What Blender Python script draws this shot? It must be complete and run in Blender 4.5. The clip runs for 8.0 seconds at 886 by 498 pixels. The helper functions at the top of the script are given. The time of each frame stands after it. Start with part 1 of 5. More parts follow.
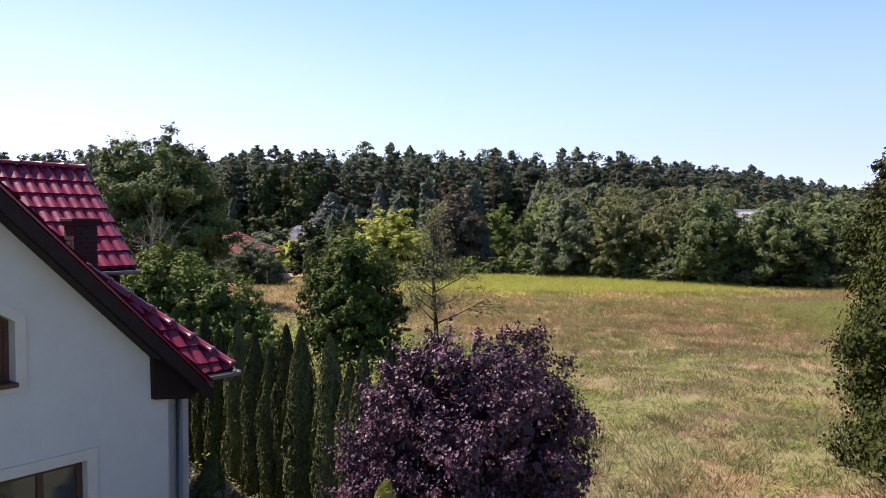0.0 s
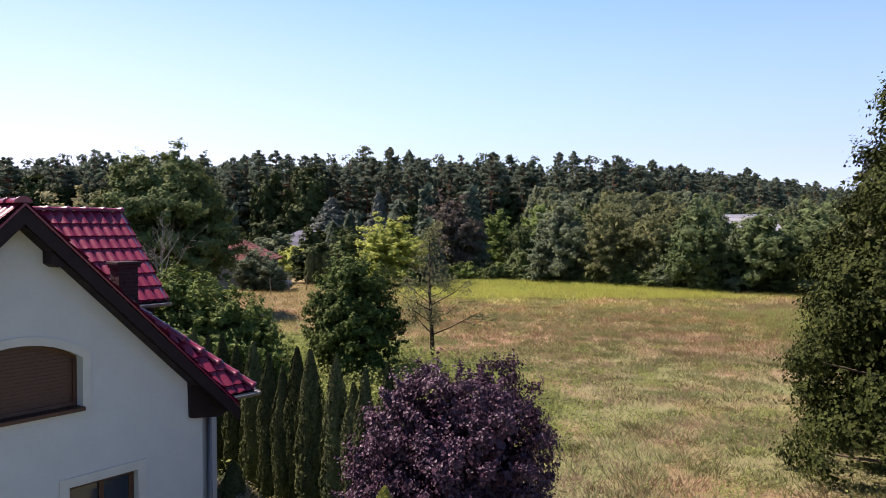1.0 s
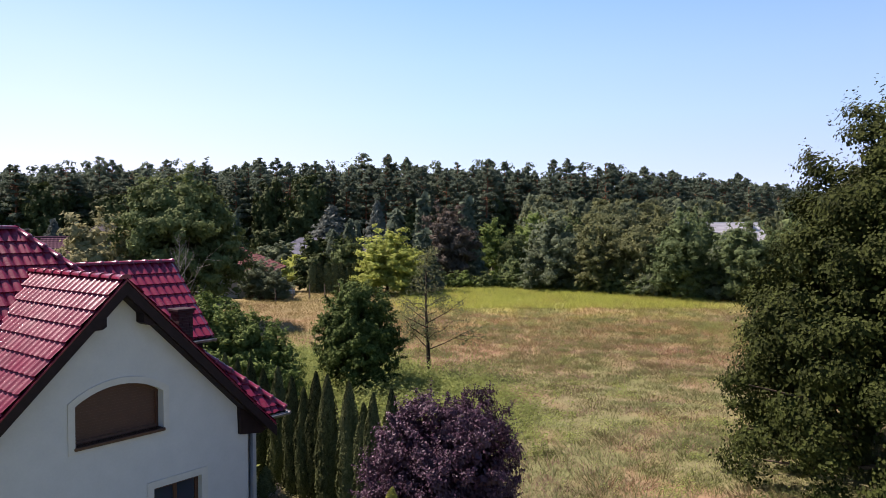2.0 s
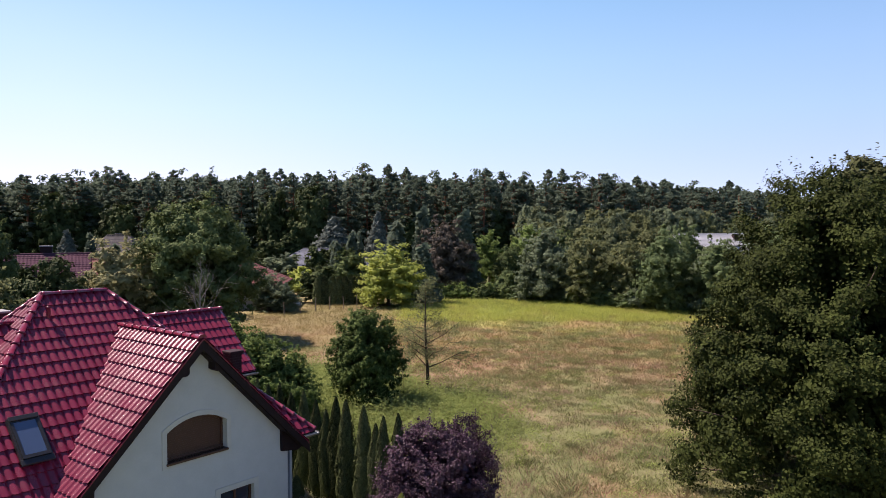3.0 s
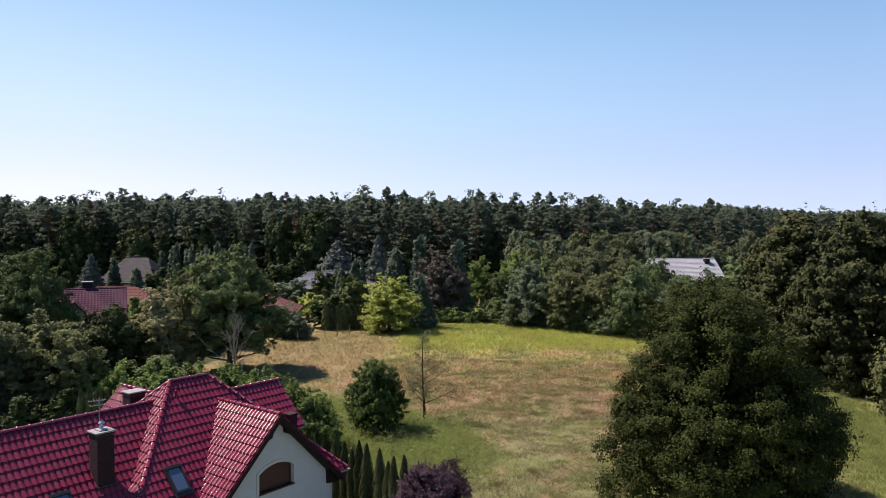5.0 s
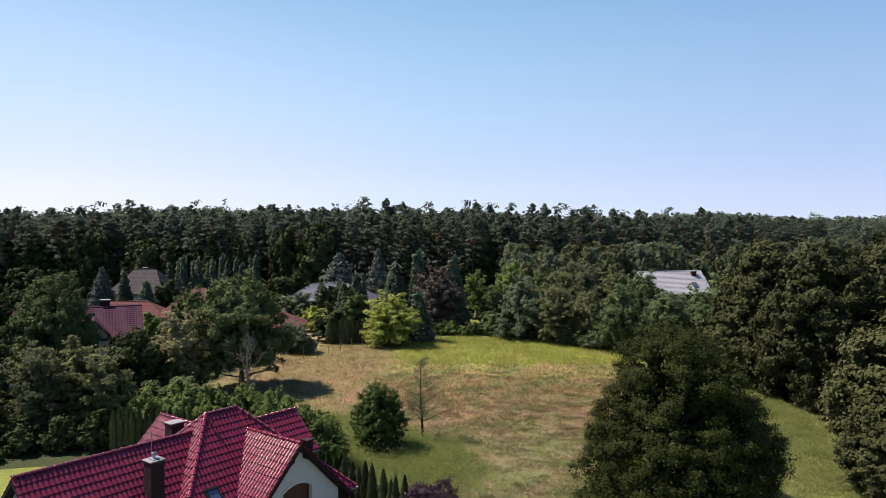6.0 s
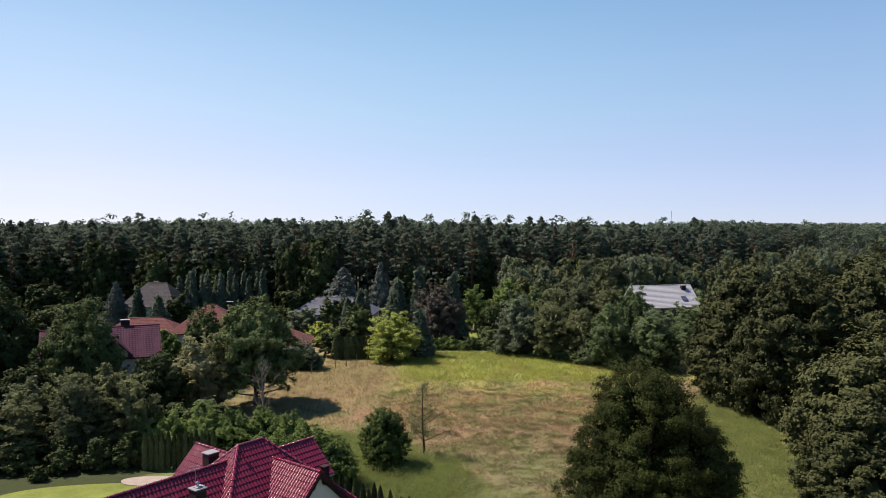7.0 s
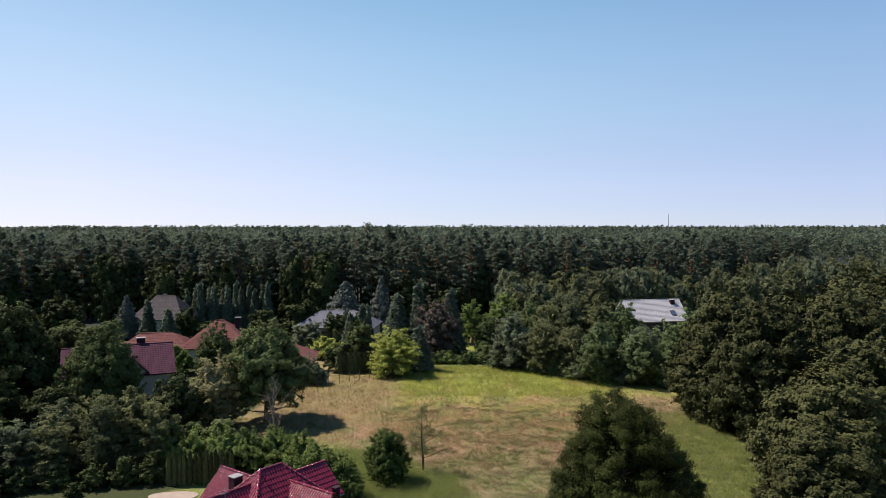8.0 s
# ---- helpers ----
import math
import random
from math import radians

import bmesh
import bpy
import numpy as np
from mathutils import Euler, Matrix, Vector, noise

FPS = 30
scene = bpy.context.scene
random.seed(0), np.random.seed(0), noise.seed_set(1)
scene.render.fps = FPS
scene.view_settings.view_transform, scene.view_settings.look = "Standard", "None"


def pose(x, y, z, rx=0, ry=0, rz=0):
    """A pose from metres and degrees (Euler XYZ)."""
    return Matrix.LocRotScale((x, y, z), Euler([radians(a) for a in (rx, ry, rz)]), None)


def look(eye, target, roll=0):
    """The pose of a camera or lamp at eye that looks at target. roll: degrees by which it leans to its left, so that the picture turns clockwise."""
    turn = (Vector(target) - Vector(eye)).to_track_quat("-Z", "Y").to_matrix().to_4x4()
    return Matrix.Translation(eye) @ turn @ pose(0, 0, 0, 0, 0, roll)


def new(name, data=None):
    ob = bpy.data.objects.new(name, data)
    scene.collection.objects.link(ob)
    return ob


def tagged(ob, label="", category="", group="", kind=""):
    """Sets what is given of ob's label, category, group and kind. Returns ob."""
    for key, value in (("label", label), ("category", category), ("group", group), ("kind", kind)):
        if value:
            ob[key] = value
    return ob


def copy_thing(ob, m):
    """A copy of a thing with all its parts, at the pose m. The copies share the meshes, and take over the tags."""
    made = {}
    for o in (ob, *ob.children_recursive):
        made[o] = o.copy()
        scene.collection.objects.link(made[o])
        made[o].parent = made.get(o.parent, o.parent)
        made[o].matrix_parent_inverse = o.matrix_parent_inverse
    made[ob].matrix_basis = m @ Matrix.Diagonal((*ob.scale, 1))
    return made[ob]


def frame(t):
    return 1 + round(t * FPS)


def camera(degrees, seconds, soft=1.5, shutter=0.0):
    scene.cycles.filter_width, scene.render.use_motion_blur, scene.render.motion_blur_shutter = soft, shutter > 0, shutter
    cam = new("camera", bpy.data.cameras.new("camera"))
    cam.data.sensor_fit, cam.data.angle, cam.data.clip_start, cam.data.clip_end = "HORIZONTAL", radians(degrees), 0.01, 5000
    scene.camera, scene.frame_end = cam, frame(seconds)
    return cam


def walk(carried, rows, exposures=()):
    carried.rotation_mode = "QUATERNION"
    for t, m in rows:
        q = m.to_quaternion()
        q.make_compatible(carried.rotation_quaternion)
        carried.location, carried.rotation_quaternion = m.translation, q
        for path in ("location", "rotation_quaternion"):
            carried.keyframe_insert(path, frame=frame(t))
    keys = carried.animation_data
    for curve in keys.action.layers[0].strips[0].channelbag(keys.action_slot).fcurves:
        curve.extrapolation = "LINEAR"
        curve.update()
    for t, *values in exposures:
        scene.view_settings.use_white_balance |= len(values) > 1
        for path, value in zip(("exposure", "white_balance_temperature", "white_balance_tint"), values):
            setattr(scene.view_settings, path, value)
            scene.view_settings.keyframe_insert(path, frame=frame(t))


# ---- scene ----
LENS = 63.3
# seconds, eye x y z, pitch, lean, yaw
ROWS = [
    (0.0, 0.000, 0.000, 4.800, -1.64, -0.11, 0.00),
    (0.5, 0.098, -0.665, 5.120, -1.65, -0.07, 0.03),
    (1.0, 0.163, -1.820, 5.526, -1.68, -0.02, -0.03),
    (1.5, 0.215, -3.277, 6.068, -1.72, 0.00, -0.16),
    (3.0, 0.326, -9.210, 8.383, -1.77, -0.01, -0.32),
    (3.5, 0.313, -11.451, 9.375, -1.76, -0.02, -0.41),
    (4.0, 0.347, -13.780, 10.380, -1.78, -0.03, -0.48),
    (4.5, 0.390, -16.096, 11.425, -1.80, -0.03, -0.54),
    (6.0, 0.571, -23.135, 15.103, -1.93, 0.01, -0.73),
    (6.5, 0.579, -25.643, 16.525, -1.96, 0.05, -0.74),
    (7.0, 0.576, -28.193, 18.148, -2.02, 0.08, -0.71),
    (7.5, 0.600, -30.707, 19.734, -2.04, 0.05, -0.74),
    (8.0, 0.603, -33.209, 21.203, -2.04, 0.02, -0.79),
]
cam = camera(LENS, 8.0, soft=0.75)
walk(cam, [(t, pose(x, y, z, 90 + pitch, lean, yaw)) for t, x, y, z, pitch, lean, yaw in ROWS],
     exposures=[(0.0, 1.31, 7000, 31.0), (1.5, 1.20, 7000, 29.5), (3.5, 1.03, 6950, 25.0), (4.5, 0.95, 6950, 23.5), (6.5, 0.78, 6950, 20.5), (8.0, 0.70, 6950, 19.0)])

# ---------------------------------------------------------------- light
SUN_AZ = radians(-69.5)      # from +y towards +x
SUN_EL = radians(54)
sky_world = bpy.data.worlds.new("sky")
scene.world = sky_world
sky_world.use_nodes = True
wn = sky_world.node_tree.nodes
wn.clear()
sky_tex = wn.new("ShaderNodeTexSky")
sky_tex.sky_type = "NISHITA"
sky_tex.sun_disc = False
sky_tex.sun_elevation = SUN_EL
sky_tex.sun_rotation = SUN_AZ
sky_tex.altitude = 50
sky_tex.air_density = 0.5
sky_tex.dust_density = 0.0
sky_tex.ozone_density = 2.0
bg = wn.new("ShaderNodeBackground")
bg.inputs[1].default_value = 0.12


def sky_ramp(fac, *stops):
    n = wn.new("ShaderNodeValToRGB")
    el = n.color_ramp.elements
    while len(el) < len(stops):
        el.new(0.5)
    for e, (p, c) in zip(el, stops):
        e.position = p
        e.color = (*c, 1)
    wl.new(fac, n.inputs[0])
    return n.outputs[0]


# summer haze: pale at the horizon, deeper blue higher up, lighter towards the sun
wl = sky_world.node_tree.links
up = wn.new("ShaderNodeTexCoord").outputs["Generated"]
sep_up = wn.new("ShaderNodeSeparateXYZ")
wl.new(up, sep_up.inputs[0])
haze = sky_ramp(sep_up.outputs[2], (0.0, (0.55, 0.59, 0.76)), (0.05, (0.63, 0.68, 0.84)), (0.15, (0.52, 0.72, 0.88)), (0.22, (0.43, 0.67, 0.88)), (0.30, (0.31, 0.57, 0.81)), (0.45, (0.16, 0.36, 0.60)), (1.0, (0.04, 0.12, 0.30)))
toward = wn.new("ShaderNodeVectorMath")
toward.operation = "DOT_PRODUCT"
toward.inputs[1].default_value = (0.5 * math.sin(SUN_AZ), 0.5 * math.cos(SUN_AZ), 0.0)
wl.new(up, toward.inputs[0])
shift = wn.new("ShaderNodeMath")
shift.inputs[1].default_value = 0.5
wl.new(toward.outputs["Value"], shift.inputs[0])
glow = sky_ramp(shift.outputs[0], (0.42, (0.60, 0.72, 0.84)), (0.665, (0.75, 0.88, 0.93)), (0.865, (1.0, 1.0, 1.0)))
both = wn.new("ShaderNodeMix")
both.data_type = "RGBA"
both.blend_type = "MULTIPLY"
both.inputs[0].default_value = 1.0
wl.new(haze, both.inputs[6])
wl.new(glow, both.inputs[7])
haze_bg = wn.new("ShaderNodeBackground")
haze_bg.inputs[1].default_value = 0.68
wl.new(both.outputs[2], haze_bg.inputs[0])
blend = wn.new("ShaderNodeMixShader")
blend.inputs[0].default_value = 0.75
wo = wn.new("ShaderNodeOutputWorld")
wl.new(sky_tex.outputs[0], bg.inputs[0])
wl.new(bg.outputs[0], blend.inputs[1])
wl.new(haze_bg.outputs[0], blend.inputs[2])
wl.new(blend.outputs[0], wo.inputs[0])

sun = new("sun", bpy.data.lights.new("sun", "SUN"))
sun.data.energy = 4.9
sun.data.angle = radians(0.55)
sun.data.color = (1.0, 0.95, 0.87)
to_sun = Vector((math.sin(SUN_AZ) * math.cos(SUN_EL), math.cos(SUN_AZ) * math.cos(SUN_EL), math.sin(SUN_EL)))
sun.matrix_world = look(to_sun * 60, (0, 0, 0))


# ---------------------------------------------------------------- materials
class Nodes:
    """A small builder for node materials."""

    def __init__(self, name):
        self.m = bpy.data.materials.new(name)
        self.m.use_nodes = True
        self.t = self.m.node_tree
        self.t.nodes.clear()
        self.out = self.t.nodes.new("ShaderNodeOutputMaterial")

    def add(self, kind, ins=None, **props):
        n = self.t.nodes.new(kind)
        for k, v in props.items():
            if k == "operation":
                n.operation = v
            elif k == "data_type":
                n.data_type = v
            elif k == "blend_type":
                n.blend_type = v
            elif k == "feature":
                n.feature = v
        for k, v in (ins or {}).items():
            if isinstance(v, bpy.types.NodeSocket):
                self.t.links.new(v, n.inputs[k])
            else:
                n.inputs[k].default_value = v
        return n

    def noise(self, vec, scale, detail=4.0, rough=0.55, distortion=0.0):
        return self.add("ShaderNodeTexNoise", {"Vector": vec, "Scale": scale, "Detail": detail, "Roughness": rough, "Distortion": distortion}).outputs["Fac"]

    def ramp(self, fac, *stops):
        n = self.add("ShaderNodeValToRGB", {"Fac": fac})
        el = n.color_ramp.elements
        while len(el) < len(stops):
            el.new(0.5)
        for e, (p, c) in zip(el, stops):
            e.position = p
            e.color = (*c, 1) if len(c) == 3 else c
        return n.outputs["Color"]

    def mix(self, fac, a, b, blend="MIX"):
        n = self.add("ShaderNodeMix", data_type="RGBA", blend_type=blend)
        for k, v in ((0, fac), (6, a), (7, b)):
            if isinstance(v, bpy.types.NodeSocket):
                self.t.links.new(v, n.inputs[k])
            else:
                n.inputs[k].default_value = v if k == 0 else (*v, 1)
        return n.outputs[2]

    def math(self, op, a, b=0.0, c=0.0):
        return self.add("ShaderNodeMath", {0: a, 1: b, 2: c}, operation=op).outputs[0]

    def object_vec(self):
        return self.add("ShaderNodeTexCoord").outputs["Object"]

    def world_vec(self):
        return self.add("ShaderNodeNewGeometry").outputs["Position"]

    def island(self):
        return self.add("ShaderNodeNewGeometry").outputs["Random Per Island"]

    def obrand(self):
        return self.add("ShaderNodeObjectInfo").outputs["Random"]

    def bump(self, height, strength, distance=0.02):
        return self.add("ShaderNodeBump", {"Height": height, "Strength": strength, "Distance": distance}).outputs[0]

    def principled(self, color, rough=0.6, metal=0.0, normal=None, spec=0.5, coat=0.0):
        ins = {"Base Color": color if isinstance(color, bpy.types.NodeSocket) else (*color, 1), "Roughness": rough, "Metallic": metal,
               "Specular IOR Level": spec, "Coat Weight": coat}
        if normal is not None:
            ins["Normal"] = normal
        return self.add("ShaderNodeBsdfPrincipled", ins).outputs[0]

    def done(self, shader):
        self.t.links.new(shader, self.out.inputs[0])
        return self.m


def simple(name, color, rough=0.6, metal=0.0, vary=0.25, scale=6.0, bump=0.2, spec=0.5, coat=0.0):
    n = Nodes(name)
    v = n.object_vec()
    big = n.noise(v, scale, 5)
    fine = n.noise(v, scale * 9, 3)
    f = n.math("ADD", n.math("MULTIPLY", big, 0.65), n.math("MULTIPLY", fine, 0.35))
    lo = tuple(c * (1 - vary) for c in color)
    hi = tuple(min(1, c * (1 + vary)) for c in color)
    col = n.ramp(f, (0.32, lo), (0.68, hi))
    return n.done(n.principled(col, rough, metal, n.bump(f, bump), spec, coat))


def leaf_mat(name, dark, light, rough=0.75, glow=0.3, spec=0.06, patch=0.5, grain=0.5):
    """Leaves: each its own tint, light passing through, patches of older growth."""
    n = Nodes(name)
    r = n.island()
    o = n.obrand()
    big = n.noise(n.object_vec(), grain, 3)
    f = n.math("ADD", n.math("MULTIPLY", r, 0.30), n.math("MULTIPLY", big, patch))
    f = n.math("ADD", f, n.math("MULTIPLY", n.math("SUBTRACT", o, 0.5), 0.3))
    col = n.ramp(f, (0.0, dark), (0.72, light))
    trans = n.mix(0.5, col, tuple(min(1, c * 1.6) for c in light))
    a = n.principled(col, rough, 0, None, spec)
    b = n.add("ShaderNodeBsdfTranslucent", {"Color": trans}).outputs[0]
    return n.done(n.add("ShaderNodeMixShader", {0: glow, 1: a, 2: b}).outputs[0])


def field_color(n, vec, extra=None):
    """Dry meadow: tan and russet belts, olive patches, a goldenrod belt towards its far end."""
    sep = n.add("ShaderNodeSeparateXYZ", {0: vec})
    y = sep.outputs[1]
    warp = n.noise(vec, 0.09, 3)
    mid = n.noise(vec, 0.28, 4, 0.6)
    fine = n.noise(vec, 1.6, 4, 0.65)
    grit = n.noise(vec, 7.0, 3, 0.7)
    yy = n.math("ADD", y, n.math("MULTIPLY", n.math("SUBTRACT", warp, 0.5), 26.0))
    dist = n.math("DIVIDE", yy, 80.0)
    belt = n.ramp(dist, (0.05, (0.120, 0.124, 0.048)), (0.30, (0.165, 0.145, 0.066)), (0.44, (0.225, 0.150, 0.074)), (0.57, (0.235, 0.165, 0.066)),
                  (0.65, (0.265, 0.245, 0.066)), (0.80, (0.285, 0.325, 0.074)), (1.0, (0.06, 0.075, 0.022)))
    green = n.ramp(n.math("ADD", n.math("MULTIPLY", mid, 0.85), n.math("MULTIPLY", fine, 0.15)), (0.42, (0, 0, 0)), (0.60, (1, 1, 1)))
    col = n.mix(n.math("MULTIPLY", green, 0.72), belt, (0.108, 0.128, 0.040))
    russet = n.ramp(n.noise(vec, 0.24, 3, 0.55, 0.5), (0.50, (0, 0, 0)), (0.68, (1, 1, 1)))
    col = n.mix(n.math("MULTIPLY", russet, 0.65), col, (0.265, 0.155, 0.088))
    pale = n.ramp(n.noise(vec, 0.5, 5, 0.65), (0.58, (0, 0, 0)), (0.74, (1, 1, 1)))
    col = n.mix(n.math("MULTIPLY", pale, 0.5), col, (0.31, 0.25, 0.16))
    # the dry corner by the trees
    cx = n.math("DIVIDE", n.math("SUBTRACT", sep.outputs[0], 27.0), 9.0)
    cy = n.math("DIVIDE", n.math("SUBTRACT", y, 46.0), 9.0)
    corner = n.math("ADD", n.math("MULTIPLY", cx, cx), n.math("ADD", n.math("MULTIPLY", cy, cy), n.math("MULTIPLY", n.math("SUBTRACT", fine, 0.5), 1.6)))
    col = n.mix(n.ramp(corner, (0.3, (0.65, 0.65, 0.65)), (1.0, (0, 0, 0))), col, (0.244, 0.168, 0.102))
    x = n.math("ADD", sep.outputs[0], n.math("MULTIPLY", n.math("SUBTRACT", mid, 0.5), 7.0))
    # rusty grass instead of goldenrod along the garden fence
    rust = n.ramp(n.math("ADD", 0.5, n.math("MULTIPLY", n.math("SUBTRACT", -4.0, x), 0.12)), (0.35, (0, 0, 0)), (0.75, (1, 1, 1)))
    rust = n.math("MULTIPLY", rust, n.ramp(dist, (0.50, (0, 0, 0)), (0.62, (0.8, 0.8, 0.8))))
    col = n.mix(rust, col, (0.195, 0.145, 0.068))
    # lush strips beside the hedge, round the lone tree and under the right-hand trees
    edge = n.math("ADD", -1.0, n.math("MULTIPLY", n.math("MAXIMUM", n.math("SUBTRACT", y, 21.0), 0.0), -0.55))
    lush_l = n.ramp(n.math("ADD", 0.5, n.math("MULTIPLY", n.math("SUBTRACT", edge, x), 0.14)), (0.2, (0, 0, 0)), (0.65, (1, 1, 1)))
    lush_r = n.ramp(n.math("ADD", 0.5, n.math("MULTIPLY", n.math("SUBTRACT", x, 20.5), 0.10)), (0.15, (0, 0, 0)), (0.75, (1, 1, 1)))
    lush_r = n.math("MULTIPLY", lush_r, n.ramp(dist, (0.42, (1, 1, 1)), (0.56, (0.1, 0.1, 0.1))))
    lush = n.math("MAXIMUM", n.math("MULTIPLY", lush_l, n.ramp(dist, (0.36, (1, 1, 1)), (0.55, (0, 0, 0)))), lush_r)
    herb = n.ramp(n.math("ADD", n.math("MULTIPLY", n.noise(vec, 0.8, 4, 0.65), 0.6), n.math("MULTIPLY", grit, 0.4)), (0.38, (0.075, 0.10, 0.022)), (0.60, (0.19, 0.215, 0.055)))
    col = n.mix(n.math("MULTIPLY", lush, 0.8), col, herb)
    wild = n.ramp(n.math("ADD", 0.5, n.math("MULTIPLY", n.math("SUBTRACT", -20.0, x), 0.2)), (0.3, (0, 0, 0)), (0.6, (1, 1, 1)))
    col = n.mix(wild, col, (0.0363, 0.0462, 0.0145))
    # the floor of the wood, dark with painted shade, passing for distant trees beyond
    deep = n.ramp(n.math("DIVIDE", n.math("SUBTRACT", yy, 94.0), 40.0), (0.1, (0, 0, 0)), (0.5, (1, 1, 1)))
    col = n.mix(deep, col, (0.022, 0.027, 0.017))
    f = n.math("ADD", n.math("MULTIPLY", fine, 0.55), n.math("MULTIPLY", grit, 0.45))
    if extra is not None:
        f = n.math("ADD", n.math("MULTIPLY", f, 0.7), n.math("MULTIPLY", extra, 0.3))
    shade = n.ramp(f, (0.25, (0.72, 0.72, 0.68)), (0.75, (1.22, 1.22, 1.22)))
    return n.mix(1.0, n.mix(1.0, col, (1.0, 1.0, 1.14), "MULTIPLY"), shade, "MULTIPLY"), f


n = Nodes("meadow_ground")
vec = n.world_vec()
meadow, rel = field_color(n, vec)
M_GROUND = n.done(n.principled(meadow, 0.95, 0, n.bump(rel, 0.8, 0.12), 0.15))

n = Nodes("meadow_grass")
meadow, rel = field_color(n, n.world_vec(), n.island())
meadow = n.mix(1.0, meadow, (0.92, 0.92, 0.9), "MULTIPLY")
sh = n.principled(meadow, 0.8, 0, None, 0.2)
tr = n.add("ShaderNodeBsdfTranslucent", {"Color": meadow}).outputs[0]
M_GRASS = n.done(n.add("ShaderNodeMixShader", {0: 0.68, 1: sh, 2: tr}).outputs[0])

M_GREENGRASS = leaf_mat("green_grass", (0.105, 0.136, 0.043), (0.265, 0.305, 0.102), 0.8, 0.5)
M_TUFT = leaf_mat("olive_tufts", (0.07, 0.085, 0.02928), (0.14, 0.16, 0.05612), 0.75, 0.5)
M_PALETUFT = leaf_mat("pale_green_tufts", (0.085, 0.1, 0.04148), (0.2, 0.215, 0.1037), 0.75, 0.5)
M_STRAWTUFT = leaf_mat("straw_tufts", (0.13, 0.085, 0.0549), (0.3, 0.22, 0.1586), 0.75, 0.4)
M_GOLDROD = leaf_mat("goldenrod", (0.14, 0.17, 0.037), (0.36, 0.385, 0.088), 0.75, 0.45)
M_BOULDER = simple("pale_boulder", (0.42, 0.40, 0.37), 0.9, 0, 0.25, 4.0, 0.6, 0.2)
M_LAWN = simple("mown_lawn", (0.14, 0.165, 0.035), 0.9, 0, 0.3, 0.6, 0.5, 0.15)
M_PAVING = simple("patio_paving", (0.27, 0.22, 0.18), 0.85, 0, 0.15, 2.0, 0.2)

n = Nodes("glazed_roof_tile")
vec = n.object_vec()
tint = n.math("ADD", n.math("MULTIPLY", n.island(), 0.5), n.math("MULTIPLY", n.obrand(), 0.5))
dirt = n.noise(n.world_vec(), 2.3, 5, 0.65)
col = n.ramp(tint, (0.1, (0.122, 0.011, 0.028)), (0.9, (0.178, 0.018, 0.042)))
col = n.mix(n.ramp(dirt, (0.55, (0, 0, 0)), (0.8, (0.35, 0.35, 0.35))), col, (0.09, 0.040, 0.045))
ro = n.ramp(dirt, (0.3, (0.20, 0.20, 0.20)), (0.75, (0.32, 0.32, 0.32)))
M_TILE = n.done(n.principled(col, ro, 0, n.bump(n.noise(n.world_vec(), 60, 2), 0.05), 0.42, 0.0))

M_PLASTER = simple("white_plaster", (0.44, 0.435, 0.43), 0.9, 0, 0.05, 3.0, 0.15, 0.2)
M_SURROUND = simple("cream_window_surround", (0.46, 0.435, 0.40), 0.85, 0, 0.06, 5.0, 0.1, 0.2)
M_DARKWOOD = simple("dark_stained_wood", (0.013, 0.0055, 0.007), 0.7, 0, 0.4, 8.0, 0.3, 0.25)
M_BROWNFRAME = simple("brown_window_frame", (0.06, 0.022, 0.012), 0.45, 0, 0.3, 9.0, 0.15)
M_SHUTTER = simple("brown_roller_shutter", (0.055, 0.019, 0.012), 0.5, 0, 0.2, 9.0, 0.1)
M_ZINC = simple("zinc_gutter", (0.2, 0.2, 0.21), 0.45, 0.5, 0.12, 8.0, 0.05)
M_GREYPIPE = simple("grey_painted_pipe", (0.20, 0.21, 0.23), 0.45, 0.2, 0.12, 8.0, 0.05)
M_FLASHING = simple("dark_window_flashing", (0.03, 0.03, 0.033), 0.4, 0.5, 0.2, 8.0, 0.05)
M_CLINKER = simple("dark_clinker_brick", (0.028, 0.013, 0.016), 0.8, 0, 0.35, 12.0, 0.2, 0.2)
M_MORTAR = simple("chimney_mortar", (0.04, 0.03, 0.032), 0.9, 0, 0.2, 14.0, 0.2)
M_CONCRETE = simple("chimney_cap_concrete", (0.20, 0.195, 0.2), 0.8, 0, 0.15, 7.0, 0.25)
M_METALCAP = simple("galvanised_cowl", (0.38, 0.38, 0.40), 0.3, 0.9, 0.1, 8.0, 0.05)
M_BARK = simple("bark", (0.10, 0.075, 0.055), 0.95, 0, 0.4, 5.0, 0.8, 0.1)
M_DARKBARK = simple("dark_bark", (0.05, 0.037, 0.028), 0.95, 0, 0.4, 5.0, 0.8, 0.1)
M_PALEBARK = simple("dead_grey_branches", (0.18, 0.16, 0.14), 0.9, 0, 0.25, 5.0, 0.5, 0.1)
M_PINEBARK = simple("pine_bark", (0.17, 0.085, 0.05), 0.95, 0, 0.35, 3.0, 0.8, 0.1)
M_BIRCHBARK = simple("birch_bark", (0.24, 0.22, 0.20), 0.8, 0, 0.35, 6.0, 0.3, 0.1)
M_POST = simple("weathered_post", (0.16, 0.12, 0.09), 0.9, 0, 0.3, 6.0, 0.4)

n = Nodes("window_glass")
M_GLASS = n.done(n.principled((0.025, 0.035, 0.05), 0.04, 0, None, 0.9))
n = Nodes("roof_window_glass")
M_SKYGLASS = n.done(n.principled((0.05, 0.075, 0.13), 0.08, 0, None, 1.0))

